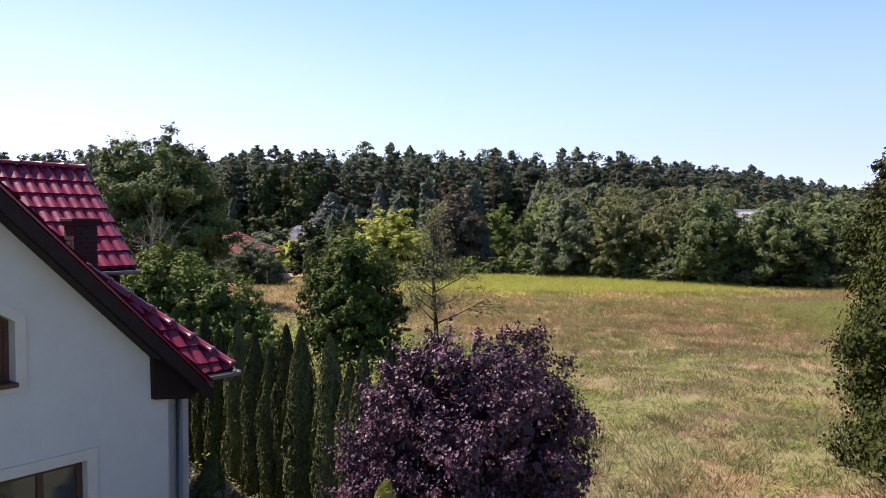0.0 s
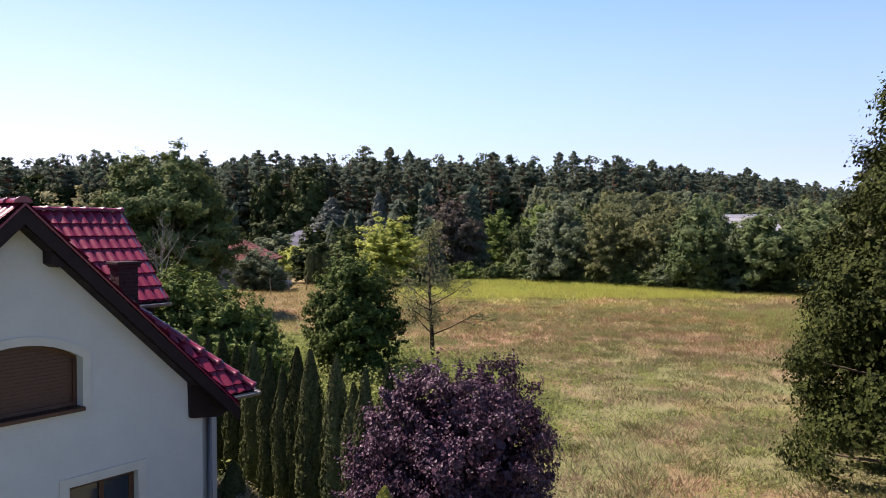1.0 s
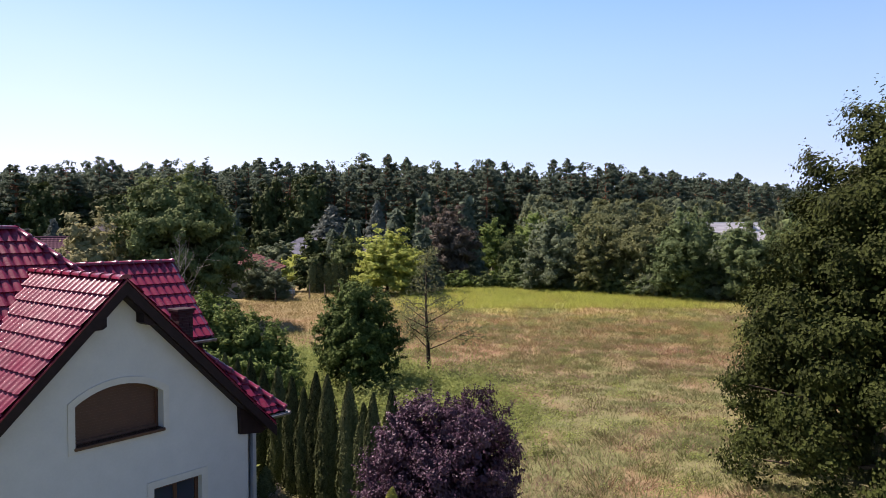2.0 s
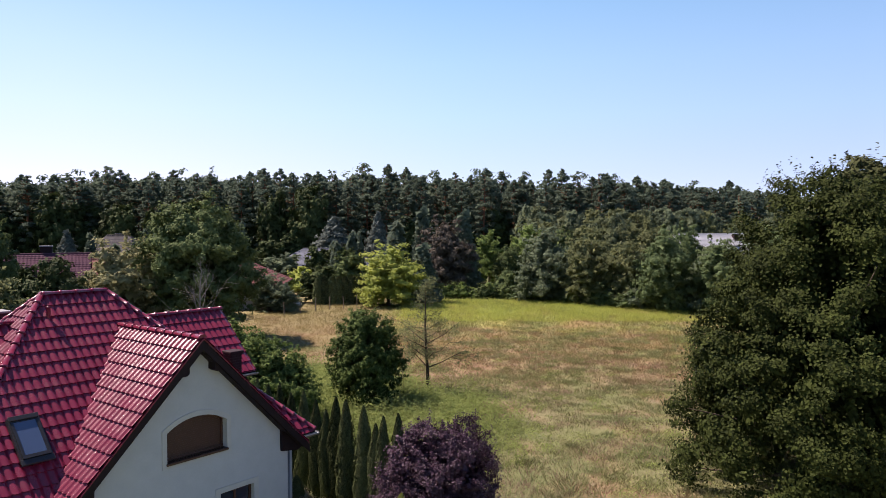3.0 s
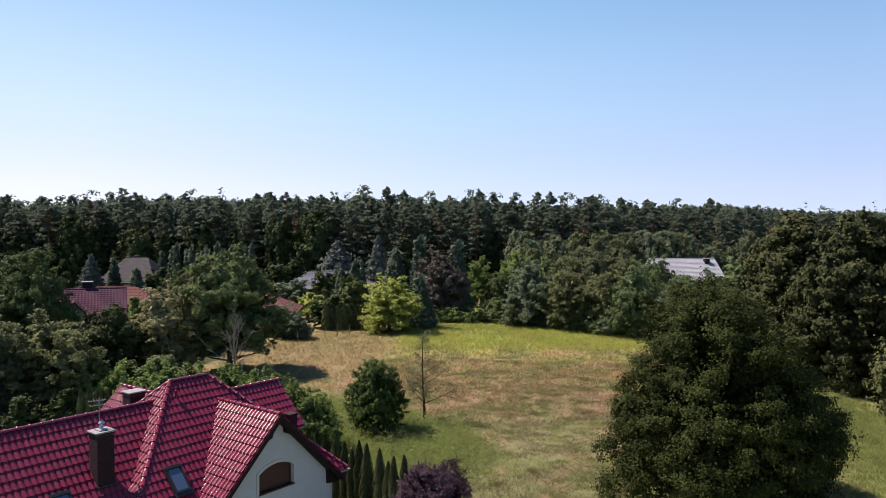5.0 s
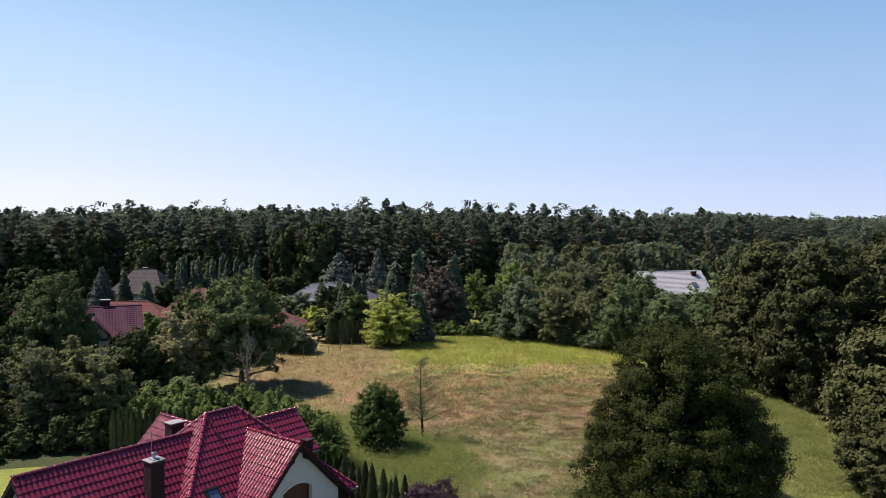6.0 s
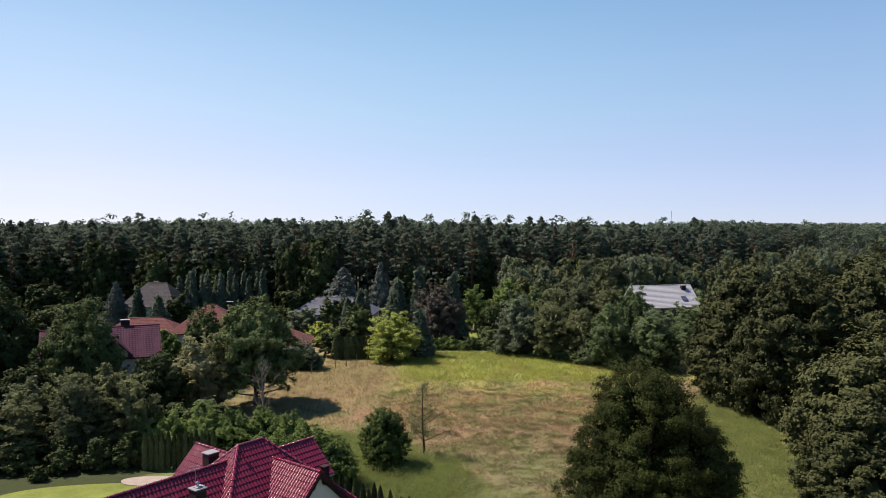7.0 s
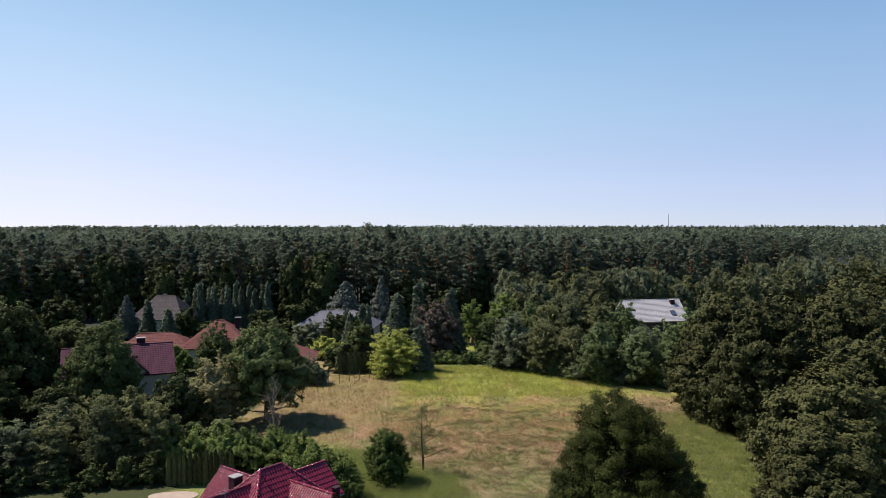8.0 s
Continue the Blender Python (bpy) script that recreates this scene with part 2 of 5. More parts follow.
L_MAPLE = leaf_mat("purple_leaves", (0.004, 0.002, 0.004), (0.074, 0.032, 0.054), 0.5, 0.03, 0.25)
L_ALDER = leaf_mat("alder_leaves", (0.008, 0.0135, 0.00549), (0.066, 0.088, 0.0305), 0.7, 0.08, 0.06)
L_NEARALDER = leaf_mat("dark_alder_leaves", (0.005, 0.0080, 0.0021), (0.069, 0.087, 0.0216), 0.7, 0.04, 0.05)
L_OAK = leaf_mat("oak_leaves", (0.012, 0.0165, 0.0064), (0.086, 0.093, 0.0364), 0.7, 0.05, 0.06)
L_LEAF = leaf_mat("fresh_green_leaves", (0.036, 0.06, 0.02684), (0.175, 0.225, 0.1), 0.7, 0.40)
L_FIELD = leaf_mat("field_tree_leaves", (0.014, 0.028, 0.00732), (0.145, 0.2, 0.05612), 0.7, 0.16, 0.06)
L_MID = leaf_mat("green_leaves", (0.018, 0.031, 0.0122), (0.122, 0.158, 0.05856), 0.7, 0.20)
L_BRIGHT = leaf_mat("light_green_leaves", (0.03, 0.055, 0.01586), (0.2, 0.268, 0.08052), 0.7, 0.32, 0.06)
L_YELLOW = leaf_mat("yellow_green_leaves", (0.13, 0.16, 0.0366), (0.36, 0.4, 0.1037), 0.5, 0.42)
L_OLIVE = leaf_mat("olive_leaves", (0.1, 0.098, 0.04148), (0.27, 0.26, 0.1342), 0.7, 0.3)
L_GREY = leaf_mat("grey_green_leaves", (0.038, 0.054, 0.033), (0.175, 0.212, 0.13), 0.7, 0.42)
L_RUSSET = leaf_mat("russet_leaves", (0.045, 0.04, 0.032), (0.13, 0.11, 0.088), 0.7, 0.25)
L_BIRCH = leaf_mat("birch_leaves", (0.04, 0.05, 0.02318), (0.18, 0.195, 0.0915), 0.6, 0.42)
L_PINE = leaf_mat("pine_needles", (0.022, 0.036, 0.026), (0.142, 0.18, 0.124), 0.7, 0.32, 0.06)
L_FARPINE = leaf_mat("far_pine_needles", (0.02, 0.033, 0.023), (0.145, 0.182, 0.12), 0.7, 0.25, 0.06, 0.7, 0.16)
L_MIXED = leaf_mat("dull_green_leaves", (0.034, 0.044, 0.02318), (0.15, 0.17, 0.08784), 0.6, 0.3)
L_SPRUCE = leaf_mat("blue_spruce_needles", (0.04, 0.053, 0.045), (0.136, 0.156, 0.13), 0.65, 0.12, 0.1)
L_THUJA = leaf_mat("thuja_sprays", (0.003, 0.006, 0.00305), (0.14, 0.16, 0.07076), 0.8, 0.02, 0.03)
L_GOLD = leaf_mat("gold_conifer_sprays", (0.12, 0.128, 0.02745), (0.27, 0.27, 0.06405), 0.6, 0.25, 0.25)
L_STRAW = leaf_mat("pale_flowering_shrub", (0.14, 0.12, 0.07), (0.36, 0.30, 0.22), 0.7, 0.3, 0.2)


# ---------------------------------------------------------------- mesh helpers
def mesh_arrays(name, verts, faces, material, smooth=False):
    """A mesh from an array of corners and an equal-sided face array."""
    verts = np.asarray(verts, dtype=np.float32).reshape(-1, 3)
    faces = np.asarray(faces, dtype=np.int32)
    me = bpy.data.meshes.new(name)
    k = faces.shape[1]
    me.vertices.add(len(verts))
    me.vertices.foreach_set("co", verts.ravel())
    me.loops.add(faces.size)
    me.loops.foreach_set("vertex_index", faces.ravel())
    me.polygons.add(len(faces))
    me.polygons.foreach_set("loop_start", np.arange(0, faces.size, k, dtype=np.int32))
    me.polygons.foreach_set("use_smooth", np.full(len(faces), smooth))
    me.materials.append(material)
    me.update(calc_edges=True)
    return me


def card_mesh(name, cards, material):
    """cards: N x corners x 3, each an island of its own."""
    cards = np.asarray(cards)
    k = cards.shape[1]
    return mesh_arrays(name, cards.reshape(-1, 3), np.arange(cards.shape[0] * k).reshape(-1, k), material)


def part(name, data, material, parent, label="", m=None):
    """Links a bmesh or a mesh as one object under a thing or a part."""
    if isinstance(data, bmesh.types.BMesh):
        bmesh.ops.recalc_face_normals(data, faces=data.faces)
        me = bpy.data.meshes.new(name)
        data.to_mesh(me)
        data.free()
        me.materials.append(material)
        data = me
    ob = new(name, data)
    ob.parent = parent
    if m is not None:
        ob.matrix_basis = m
    if label:
        tagged(ob, label)
    return ob


def prism(bm, pts, off):
    """Extrudes the polygon of 3D points by the vector off."""
    off = Vector(off)
    lo = [bm.verts.new(p) for p in pts]
    hi = [bm.verts.new(Vector(p) + off) for p in pts]
    bm.faces.new(lo)
    bm.faces.new(hi[::-1])
    k = len(lo)
    for i in range(k):
        bm.faces.new((lo[i], hi[i], hi[(i + 1) % k], lo[(i + 1) % k]))
    return bm


def box(x0, x1, y0, y1, z0, z1, bevel=0.0):
    bm = bmesh.new()
    prism(bm, [(x0, y0, z0), (x1, y0, z0), (x1, y1, z0), (x0, y1, z0)], (0, 0, z1 - z0))
    if bevel:
        bmesh.ops.recalc_face_normals(bm, faces=bm.faces)
        bmesh.ops.bevel(bm, geom=bm.edges[:], offset=bevel, segments=1, affect="EDGES")
    return bm


def tube(path, radii, sides=6):
    """Corners and quads of a tapered tube along a path."""
    path = np.asarray(path, float)
    radii = np.asarray(radii, float)
    vs, fs = [], []
    ang = np.arange(sides) * 2 * math.pi / sides
    for i, p in enumerate(path):
        d = path[min(i + 1, len(path) - 1)] - path[max(i - 1, 0)]
        d = d / (np.linalg.norm(d) + 1e-9)
        ref = np.array((0, 0, 1.0)) if abs(d[2]) < 0.9 else np.array((1.0, 0, 0))
        s = np.cross(d, ref)
        s /= np.linalg.norm(s)
        t = np.cross(d, s)
        vs.append(p + radii[i] * (np.cos(ang)[:, None] * s + np.sin(ang)[:, None] * t))
    for i in range(len(path) - 1):
        for j in range(sides):
            k = (j + 1) % sides
            fs.append((i * sides + j, i * sides + k, (i + 1) * sides + k, (i + 1) * sides + j))
    return np.concatenate(vs), np.array(fs)


def tubes_mesh(name, tubes, material):
    vs, fs, base = [], [], 0
    for v, f in tubes:
        vs.append(v)
        fs.append(f + base)
        base += len(v)
    return mesh_arrays(name, np.concatenate(vs), np.concatenate(fs), material, True)


# ---------------------------------------------------------------- ground
def smooth(e0, e1, x):
    k = np.clip((x - e0) / (e1 - e0), 0, 1)
    return k * k * (3 - 2 * k)


def gz(x, y):
    """Ground height: the house and its garden lie a little lower than the meadow."""
    x, y = np.asarray(x, float), np.asarray(y, float)
    dip = 1 - smooth(7, 17, np.hypot((x + 8) / 1.1, y - 8))
    roll = 0.07 * np.sin(x * 0.21 + 1.0) * np.sin(y * 0.17) + 0.03 * np.sin(x * 0.9 + y * 0.4)
    return -0.65 * dip + roll


def grid_axis(lo, hi, step, far):
    fine = np.arange(lo, hi + step / 2, step)
    out = [fine[-1]]
    s = step
    while out[-1] < far:
        s *= 1.35
        out.append(out[-1] + s)
    neg = [fine[0]]
    s = step
    while neg[-1] > -far:
        s *= 1.35
        neg.append(neg[-1] - s)
    return np.concatenate([neg[:0:-1], fine, out[1:]])


def build_ground():
    xs, ys = grid_axis(-45, 50, 0.8, 3500), grid_axis(-40, 85, 0.8, 3500)
    X, Y = np.meshgrid(xs, ys)
    Z = gz(X, Y) * (1 - smooth(150, 400, np.hypot(X, Y)))
    V = np.stack([X, Y, Z], -1).reshape(-1, 3)
    w = len(xs)
    i = np.arange(len(ys) - 1)[:, None] * w + np.arange(w - 1)[None, :]
    F = np.stack([i, i + 1, i + w + 1, i + w], -1).reshape(-1, 4)
    return tagged(new("ground", mesh_arrays("ground", V, F, M_GROUND, True)), "dry meadow and garden soil reaching the horizon", "ground", kind="structure")


build_ground()


def patch(name, outline, material, label, category, lift=0.03):
    """A flat patch that follows the ground, from a rounded outline."""
    c = np.mean(outline, axis=0)
    n_ring, k = 6, len(outline)
    vs = [(c[0], c[1], gz(*c) + lift)]
    for r in range(1, n_ring + 1):
        for p in outline:
            q = c + (np.array(p) - c) * r / n_ring
            vs.append((q[0], q[1], gz(*q) + lift))
    bm = bmesh.new()
    bv = [bm.verts.new(v) for v in vs]
    for j in range(k):
        bm.faces.new((bv[0], bv[1 + j], bv[1 + (j + 1) % k]))
        for r in range(n_ring - 1):
            a, b = 1 + r * k, 1 + (r + 1) * k
            bm.faces.new((bv[a + j], bv[b + j], bv[b + (j + 1) % k], bv[a + (j + 1) % k]))
    return tagged(part(name, bm, material, None), label, category, kind="structure")


def oval(cx, cy, rx, ry, turn=0.0, k=36, wob=0.08, seed=1):
    rng = np.random.default_rng(seed)
    ph = rng.uniform(0, 6.28, 3)
    out = []
    for i in range(k):
        t = 2 * math.pi * i / k
        r = 1 + wob * (math.sin(2 * t + ph[0]) + 0.6 * math.sin(3 * t + ph[1]) + 0.4 * math.sin(5 * t + ph[2]))
        x, y = rx * r * math.cos(t), ry * r * math.sin(t)
        out.append((cx + x * math.cos(turn) - y * math.sin(turn), cy + x * math.sin(turn) + y * math.cos(turn)))
    return out


patch("lawn", oval(-23.6, 18.0, 6.6, 3.8, 0.2, seed=3), M_LAWN, "short mown green garden lawn", "lawn")
patch("lawn", oval(-11.0, 82.0, 4.2, 3.0, 0.0, seed=5), M_LAWN, "short green lawn behind the thuja hedge", "lawn")
patch("lawn", oval(9.5, 88.0, 6.0, 5.0, 0.3, seed=6), M_LAWN, "shaded lawn between the garden trees", "lawn")
patch("pavement", oval(-19.6, 22.2, 1.9, 1.0, 0.1, wob=0.03), M_PAVING, "round beige paved garden terrace", "pavement", 0.06)

# ---------------------------------------------------------------- the white house
# local axes: x out of the front gable, y along it
HOUSE = new("house")
HOUSE.matrix_basis = pose(-5.01, 7.06, 0, 0, 0, -38.34)
tagged(HOUSE, "white plastered house with a glazed wine-red tiled roof", "house")
TILE_W, TILE_L = 0.19, 0.335


def tile_bm():
    """One roll tile: x across, y down the slope, z out of it."""
    prof = [(i / 8, 0.023 * (1 - math.cos(math.pi * i / 4))) for i in range(9)]
    bm = bmesh.new()

    def row(y, lift):
        return [bm.verts.new((u * TILE_W, y + (0.045 * math.sin(math.pi * u) if y > 0.1 else 0), z + lift)) for u, z in prof]

    for r0, r1 in ((row(-0.02, 0.0), row(TILE_L, 0.036)), (row(TILE_L, 0.036), row(TILE_L - 0.004, -0.012))):
        for i in range(len(prof) - 1):
            bm.faces.new((r0[i], r1[i], r1[i + 1], r0[i + 1]))
    return bm


_bm = tile_bm()
TILE_MESH = bpy.data.meshes.new("tile")
_bm.to_mesh(TILE_MESH)
_bm.free()
TILE_MESH.materials.append(M_TILE)
for p in TILE_MESH.polygons:
    p.use_smooth = True
TILE_V = np.array([v.co for v in TILE_MESH.vertices])
TILE_F = np.array([p.vertices[:] for p in TILE_MESH.polygons])


def slope_frame(poly):
    P = [Vector(p) for p in poly]
    nrm = (P[1] - P[0]).cross(P[2] - P[0]).normalized()
    if nrm.z < 0:
        nrm = -nrm
    down = (Vector((0, 0, -1)) - nrm * Vector((0, 0, -1)).dot(nrm)).normalized()
    across = down.cross(nrm).normalized()
    return P, nrm, down, across


def roof_plane(poly, singles=False):
    """Tiles over a convex roof polygon, with a boarded slab under them."""
    P, nrm, down, across = slope_frame(poly)
    bm = bmesh.new()
    prism(bm, [p - nrm * 0.012 for p in P], -nrm * 0.13)
    part("roof_boarding", bm, M_DARKWOOD, HOUSE)
    o = max(P, key=lambda p: p.z)
    us = [(p - o).dot(across) for p in P]
    vs = [(p - o).dot(down) for p in P]
    rot = Matrix((across, down, nrm)).transposed().to_4x4()
    u0, u1 = math.floor(min(us) / TILE_W), math.ceil(max(us) / TILE_W)
    rows = math.ceil(max(vs) / TILE_L)
    cen = sum(P, Vector()) / len(P)
    edges = []
    for i, p in enumerate(P):
        q = P[(i + 1) % len(P)]
        inward = nrm.cross(q - p).normalized()
        if inward.dot(cen - p) < 0:
            inward = -inward
        edges.append((p, inward))
    grown_v, grown_f, cut_v, cut_f, nv, nc = [], [], [], [], 0, 0
    for r in range(rows):
        for c in range(u0, u1 + 1):
            base = o + across * (c * TILE_W) + down * (r * TILE_L)
            corners = [base + across * (TILE_W * i) + down * (TILE_L * j) for i in (0, 1) for j in (0, 1)]
            ds = [min((k - p).dot(w) for p, w in edges) for k in corners]
            if max(ds) < 0:
                continue
            m = Matrix.Translation(base) @ rot
            if singles and min(ds) > -0.02:
                part("tile", TILE_MESH, M_TILE, HOUSE, m=m)
                continue
            R = np.array(m)
            v = TILE_V @ R[:3, :3].T + R[:3, 3]
            if min(ds) > -0.02:
                grown_v.append(v)
                grown_f.append(TILE_F + nv)
                nv += len(v)
            else:
                cut_v.append(v)
                cut_f.append(TILE_F + nc)
                nc += len(v)
    if cut_v:
        me = mesh_arrays("cut_tiles", np.concatenate(cut_v), np.concatenate(cut_f), M_TILE, True)
        bm = bmesh.new()
        bm.from_mesh(me)
        for p, w in edges:
            bmesh.ops.bisect_plane(bm, geom=bm.verts[:] + bm.edges[:] + bm.faces[:], plane_co=p - w * 0.015, plane_no=-w, clear_outer=True)
        bm.to_mesh(me)
        bm.free()
        tagged(part("cut_tiles", me, M_TILE, HOUSE), kind="stuff")
    if grown_v:
        tagged(part("roof_tiles", mesh_arrays("roof_tiles", np.concatenate(grown_v), np.concatenate(grown_f), M_TILE, True), M_TILE, HOUSE), kind="stuff")


RIDGE_A, RIDGE_Z, EAVE_A, EAVE_Z = -4.64, 6.66, -0.78, 2.70
WING_B = 0.06       # middle of the front wing
R0, R1 = (RIDGE_A, -1.53, RIDGE_Z), (RIDGE_A, 0.09, RIDGE_Z)
ER, EL = (EAVE_A, 4.03, EAVE_Z), (EAVE_A, -5.43, EAVE_Z)
ERB, ELB = (-8.50, 4.03, EAVE_Z), (-8.50, -5.43, EAVE_Z)
WING_A = -0.13      # verge of the front wing
WV, WA = (-3.81, WING_B, 5.81), (WING_A, WING_B, 5.81)
WL, WLV = (WING_A, WING_B - 3.1, 2.70), (EAVE_A, WING_B - 3.1, 2.70)
WR, WRV = (WING_A, WING_B + 3.1, 2.70), (EAVE_A, WING_B + 3.1, 2.70)
LA, LZ = -4.66, 6.02
roof_plane([R0, (RIDGE_A, WING_B, RIDGE_Z), WV, WLV, EL])
roof_plane([(RIDGE_A, WING_B, RIDGE_Z), R1, ER, WRV, WV])
roof_plane([R1, ERB, ER])
roof_plane([R0, EL, ELB])
roof_plane([R1, R0, ELB, ERB])
roof_plane([WV, WLV, WL, WA], True)
roof_plane([WV, WA, WR, WRV])
roof_plane([(LA, -9.5, LZ), (-1.36, -9.5, 2.72), (-1.36, -5.43, 2.72), (LA, -2.13, LZ)])
roof_plane([(LA, -9.5, LZ), (LA, -2.13, LZ), (-7.96, -5.43, 2.72), (-7.96, -9.5, 2.72)])
DA, DZ, DB = -4.74, 5.83, 3.74
roof_plane([(DA, 0.88, DZ), (-3.05, 2.57, 4.14), (-3.05, DB, 4.14), (DA, DB, DZ)])
roof_plane([(DA, 0.88, DZ), (DA, DB, DZ), (-6.43, DB, 4.14), (-6.43, 2.57, 4.14)])
roof_plane([(-5.5, -0.95, 5.8), (-8.55, -4.0, 2.75), (-9.2, -4.0, 2.75), (-9.2, -0.95, 5.8)])
roof_plane([(-5.5, -0.95, 5.8), (-9.2, -0.95, 5.8), (-9.2, 2.1, 2.75), (-8.55, 2.1, 2.75)])


def cap_mesh():
    """A half-round ridge tile with a raised collar, along +y."""
    bm = bmesh.new()
    prof = [(math.cos(a), math.sin(a)) for a in [math.pi * i / 8 for i in range(9)]]
    rows = []
    for y, r in ((0.0, 0.105), (0.06, 0.105), (0.065, 0.092), (0.40, 0.080)):
        rows.append([bm.verts.new((x * r, y, z * r * 0.8 - 0.02)) for x, z in prof])
    for a, b in zip(rows, rows[1:]):
        for i in range(8):
            bm.faces.new((a[i], b[i], b[i + 1], a[i + 1]))
    bm.faces.new(rows[0])
    me = bpy.data.meshes.new("ridge_tile")
    bm.to_mesh(me)
    bm.free()
    me.materials.append(M_TILE)
    for p in me.polygons:
        p.use_smooth = len(p.vertices) == 4
    return me


CAP = cap_mesh()


def ridge(p, q, lift=0.05):
    p, q = Vector(p), Vector(q)
    d = q - p
    k = max(1, round(d.length / 0.36))
    rot = (d.to_track_quat("Y", "Z")).to_matrix().to_4x4()
    s = d.length / k / 0.36
    for i in range(k):
        part("ridge_tile", CAP, M_TILE, HOUSE, m=Matrix.Translation(p + d * (i / k) + Vector((0, 0, lift))) @ rot @ Matrix.Diagonal((1, s, 1, 1)))


ridge(R0, R1)
ridge(EL, R0)
ridge(ER, R1)
ridge(ERB, R1)
ridge(ELB, R0)
ridge(WA, WV)
ridge((LA, -9.5, LZ), (LA, -2.13, LZ))
ridge((DA, DB, DZ), (DA, 0.88, DZ))
ridge((-9.2, -0.95, 5.8), (-5.5, -0.95, 5.8))


def pierced(outer, holes, place, thick):
    """A wall panel: the outline and its openings in (u, v), placed by place(u, v, depth)."""
    bm = bmesh.new()
    edges = []
    for loop in [outer, *holes]:
        vs = [bm.verts.new(place(u, v, 0)) for u, v in loop]
        edges += [bm.edges.new((vs[i], vs[(i + 1) % len(vs)])) for i in range(len(vs))]
    bmesh.ops.triangle_fill(bm, use_beauty=True, edges=edges)
    ext = bmesh.ops.extrude_face_region(bm, geom=bm.faces[:])
    off = Vector(place(0, 0, thick)) - Vector(place(0, 0, 0))
    bmesh.ops.translate(bm, vec=off, verts=[g for g in ext["geom"] if isinstance(g, bmesh.types.BMVert)])
    return bm


GABLE = -0.42       # front gable wall
FLOOR_Z = -0.75


def on_gable(u, v, d):
    return (GABLE - d, u, v)


def arch_loop(b0, b1, z0, z1, crown, k=12):
    """An opening with a flat segmental arch, from its sill round."""
    out = [(b0, z0), (b1, z0)]
    half, rise = (b1 - b0) / 2, crown - z1
    rad = (half * half + rise * rise) / (2 * rise)
    mid, cz = (b0 + b1) / 2, crown - rad
    a0 = math.asin(half / rad)
    for i in range(k + 1):
        a = a0 - 2 * a0 * i / k
        out.append((mid + rad * math.sin(a), cz + rad * math.cos(a)))
    return out


ARCH = arch_loop(-0.70, 0.88, 3.07, 3.75, 4.00)
LOWWIN = [(0.68, 0.82), (1.66, 0.82), (1.66, 1.99), (0.68, 1.99)]
outer = [(-2.62, FLOOR_Z), (2.74, FLOOR_Z), (2.74, 2.95), (WING_B, 5.63), (-2.62, 3.0)]
part("wall", pierced(outer, [ARCH, LOWWIN], on_gable, 0.3), M_PLASTER, HOUSE)
# the rest of the body
for quad in ([(-1.10, 2.44), (-1.10, 3.46), (-8.2, 3.46), (-8.2, 3.16), (-1.40, 3.16), (-1.40, 2.44)],
             [(-0.95, -2.62), (-1.25, -2.62), (-1.25, -5.0), (-0.95, -5.0)],
             [(-1.10, 2.44), (-0.72, 2.44), (-0.72, 2.74), (-1.10, 2.74)],
             [(-0.95, -2.62), (-0.72, -2.62), (-0.72, -2.32), (-0.95, -2.32)],
             [(-8.2, 3.05), (-8.2, -9.2), (-7.9, -9.2), (-7.9, 3.05)],
             [(-1.6, -5.0), (-1.6, -8.9), (-1.9, -8.9), (-1.9, -5.0)]):
    part("wall", prism(bmesh.new(), [(x, y, FLOOR_Z) for x, y in quad], (0, 0, 2.68 - FLOOR_Z)), M_PLASTER, HOUSE)
bm = bmesh.new()
prism(bm, [(-1.6, -9.2, FLOOR_Z), (-7.9, -9.2, FLOOR_Z), (-7.9, -9.2, 2.55), (LA, -9.2, 5.75), (-1.6, -9.2, 2.65)], (0, 0.3, 0))
part("wall", bm, M_PLASTER, HOUSE)
bm = bmesh.new()
prism(bm, [(-3.2, 3.50, 2.9), (-3.2, 3.50, 4.08), (DA, 3.50, 5.62), (-6.28, 3.50, 4.08), (-6.28, 3.50, 2.9)], (0, -0.2, 0))
part("dormer_wall", bm, M_PLASTER, HOUSE)
part("dormer_cheek", box(-3.35, -3.18, 2.2, 3.53, 2.9, 4.06), M_DARKWOOD, HOUSE)


# verge boards, boxed eaves and purlin ends of the front gable
def bz_prism(pts, a0, a1):
    bm = bmesh.new()
    prism(bm, [(a0, b, z) for b, z in pts], (a1 - a0, 0, 0))
    return bm


for side in (1, -1):
    def along(pts):
        return [(WING_B + side * b, z) for b, z in pts]

    part("barge_board", bz_prism(along([(0, 5.79), (3.16, 2.63), (3.16, 2.43), (0, 5.57)]), WING_A, WING_A + 0.035), M_DARKWOOD, HOUSE)
    part("verge_trim", bz_prism(along([(0, 5.84), (3.14, 2.70), (3.14, 2.665), (0, 5.805)]), WING_A - 0.02, WING_A + 0.05), M_TILE, HOUSE)
    part("eave_box", bz_prism(along([(2.42, 3.22), (2.44, 2.58), (2.95, 2.50), (3.10, 2.58)]), -0.86, WING_A - 0.2), M_DARKWOOD, HOUSE)
    part("purlin_end", bz_prism(along([(0.33, 5.30), (0.33, 5.06), (0.40, 5.01), (0.62, 5.01), (0.62, 5.03)]), GABLE - 0.05, WING_A - 0.02), M_DARKWOOD, HOUSE)
    part("soffit", bz_prism(along([(0, 5.65), (2.45, 3.20), (2.45, 3.10), (0, 5.55)]), GABLE - 0.05, WING_A - 0.02), M_DARKWOOD, HOUSE)


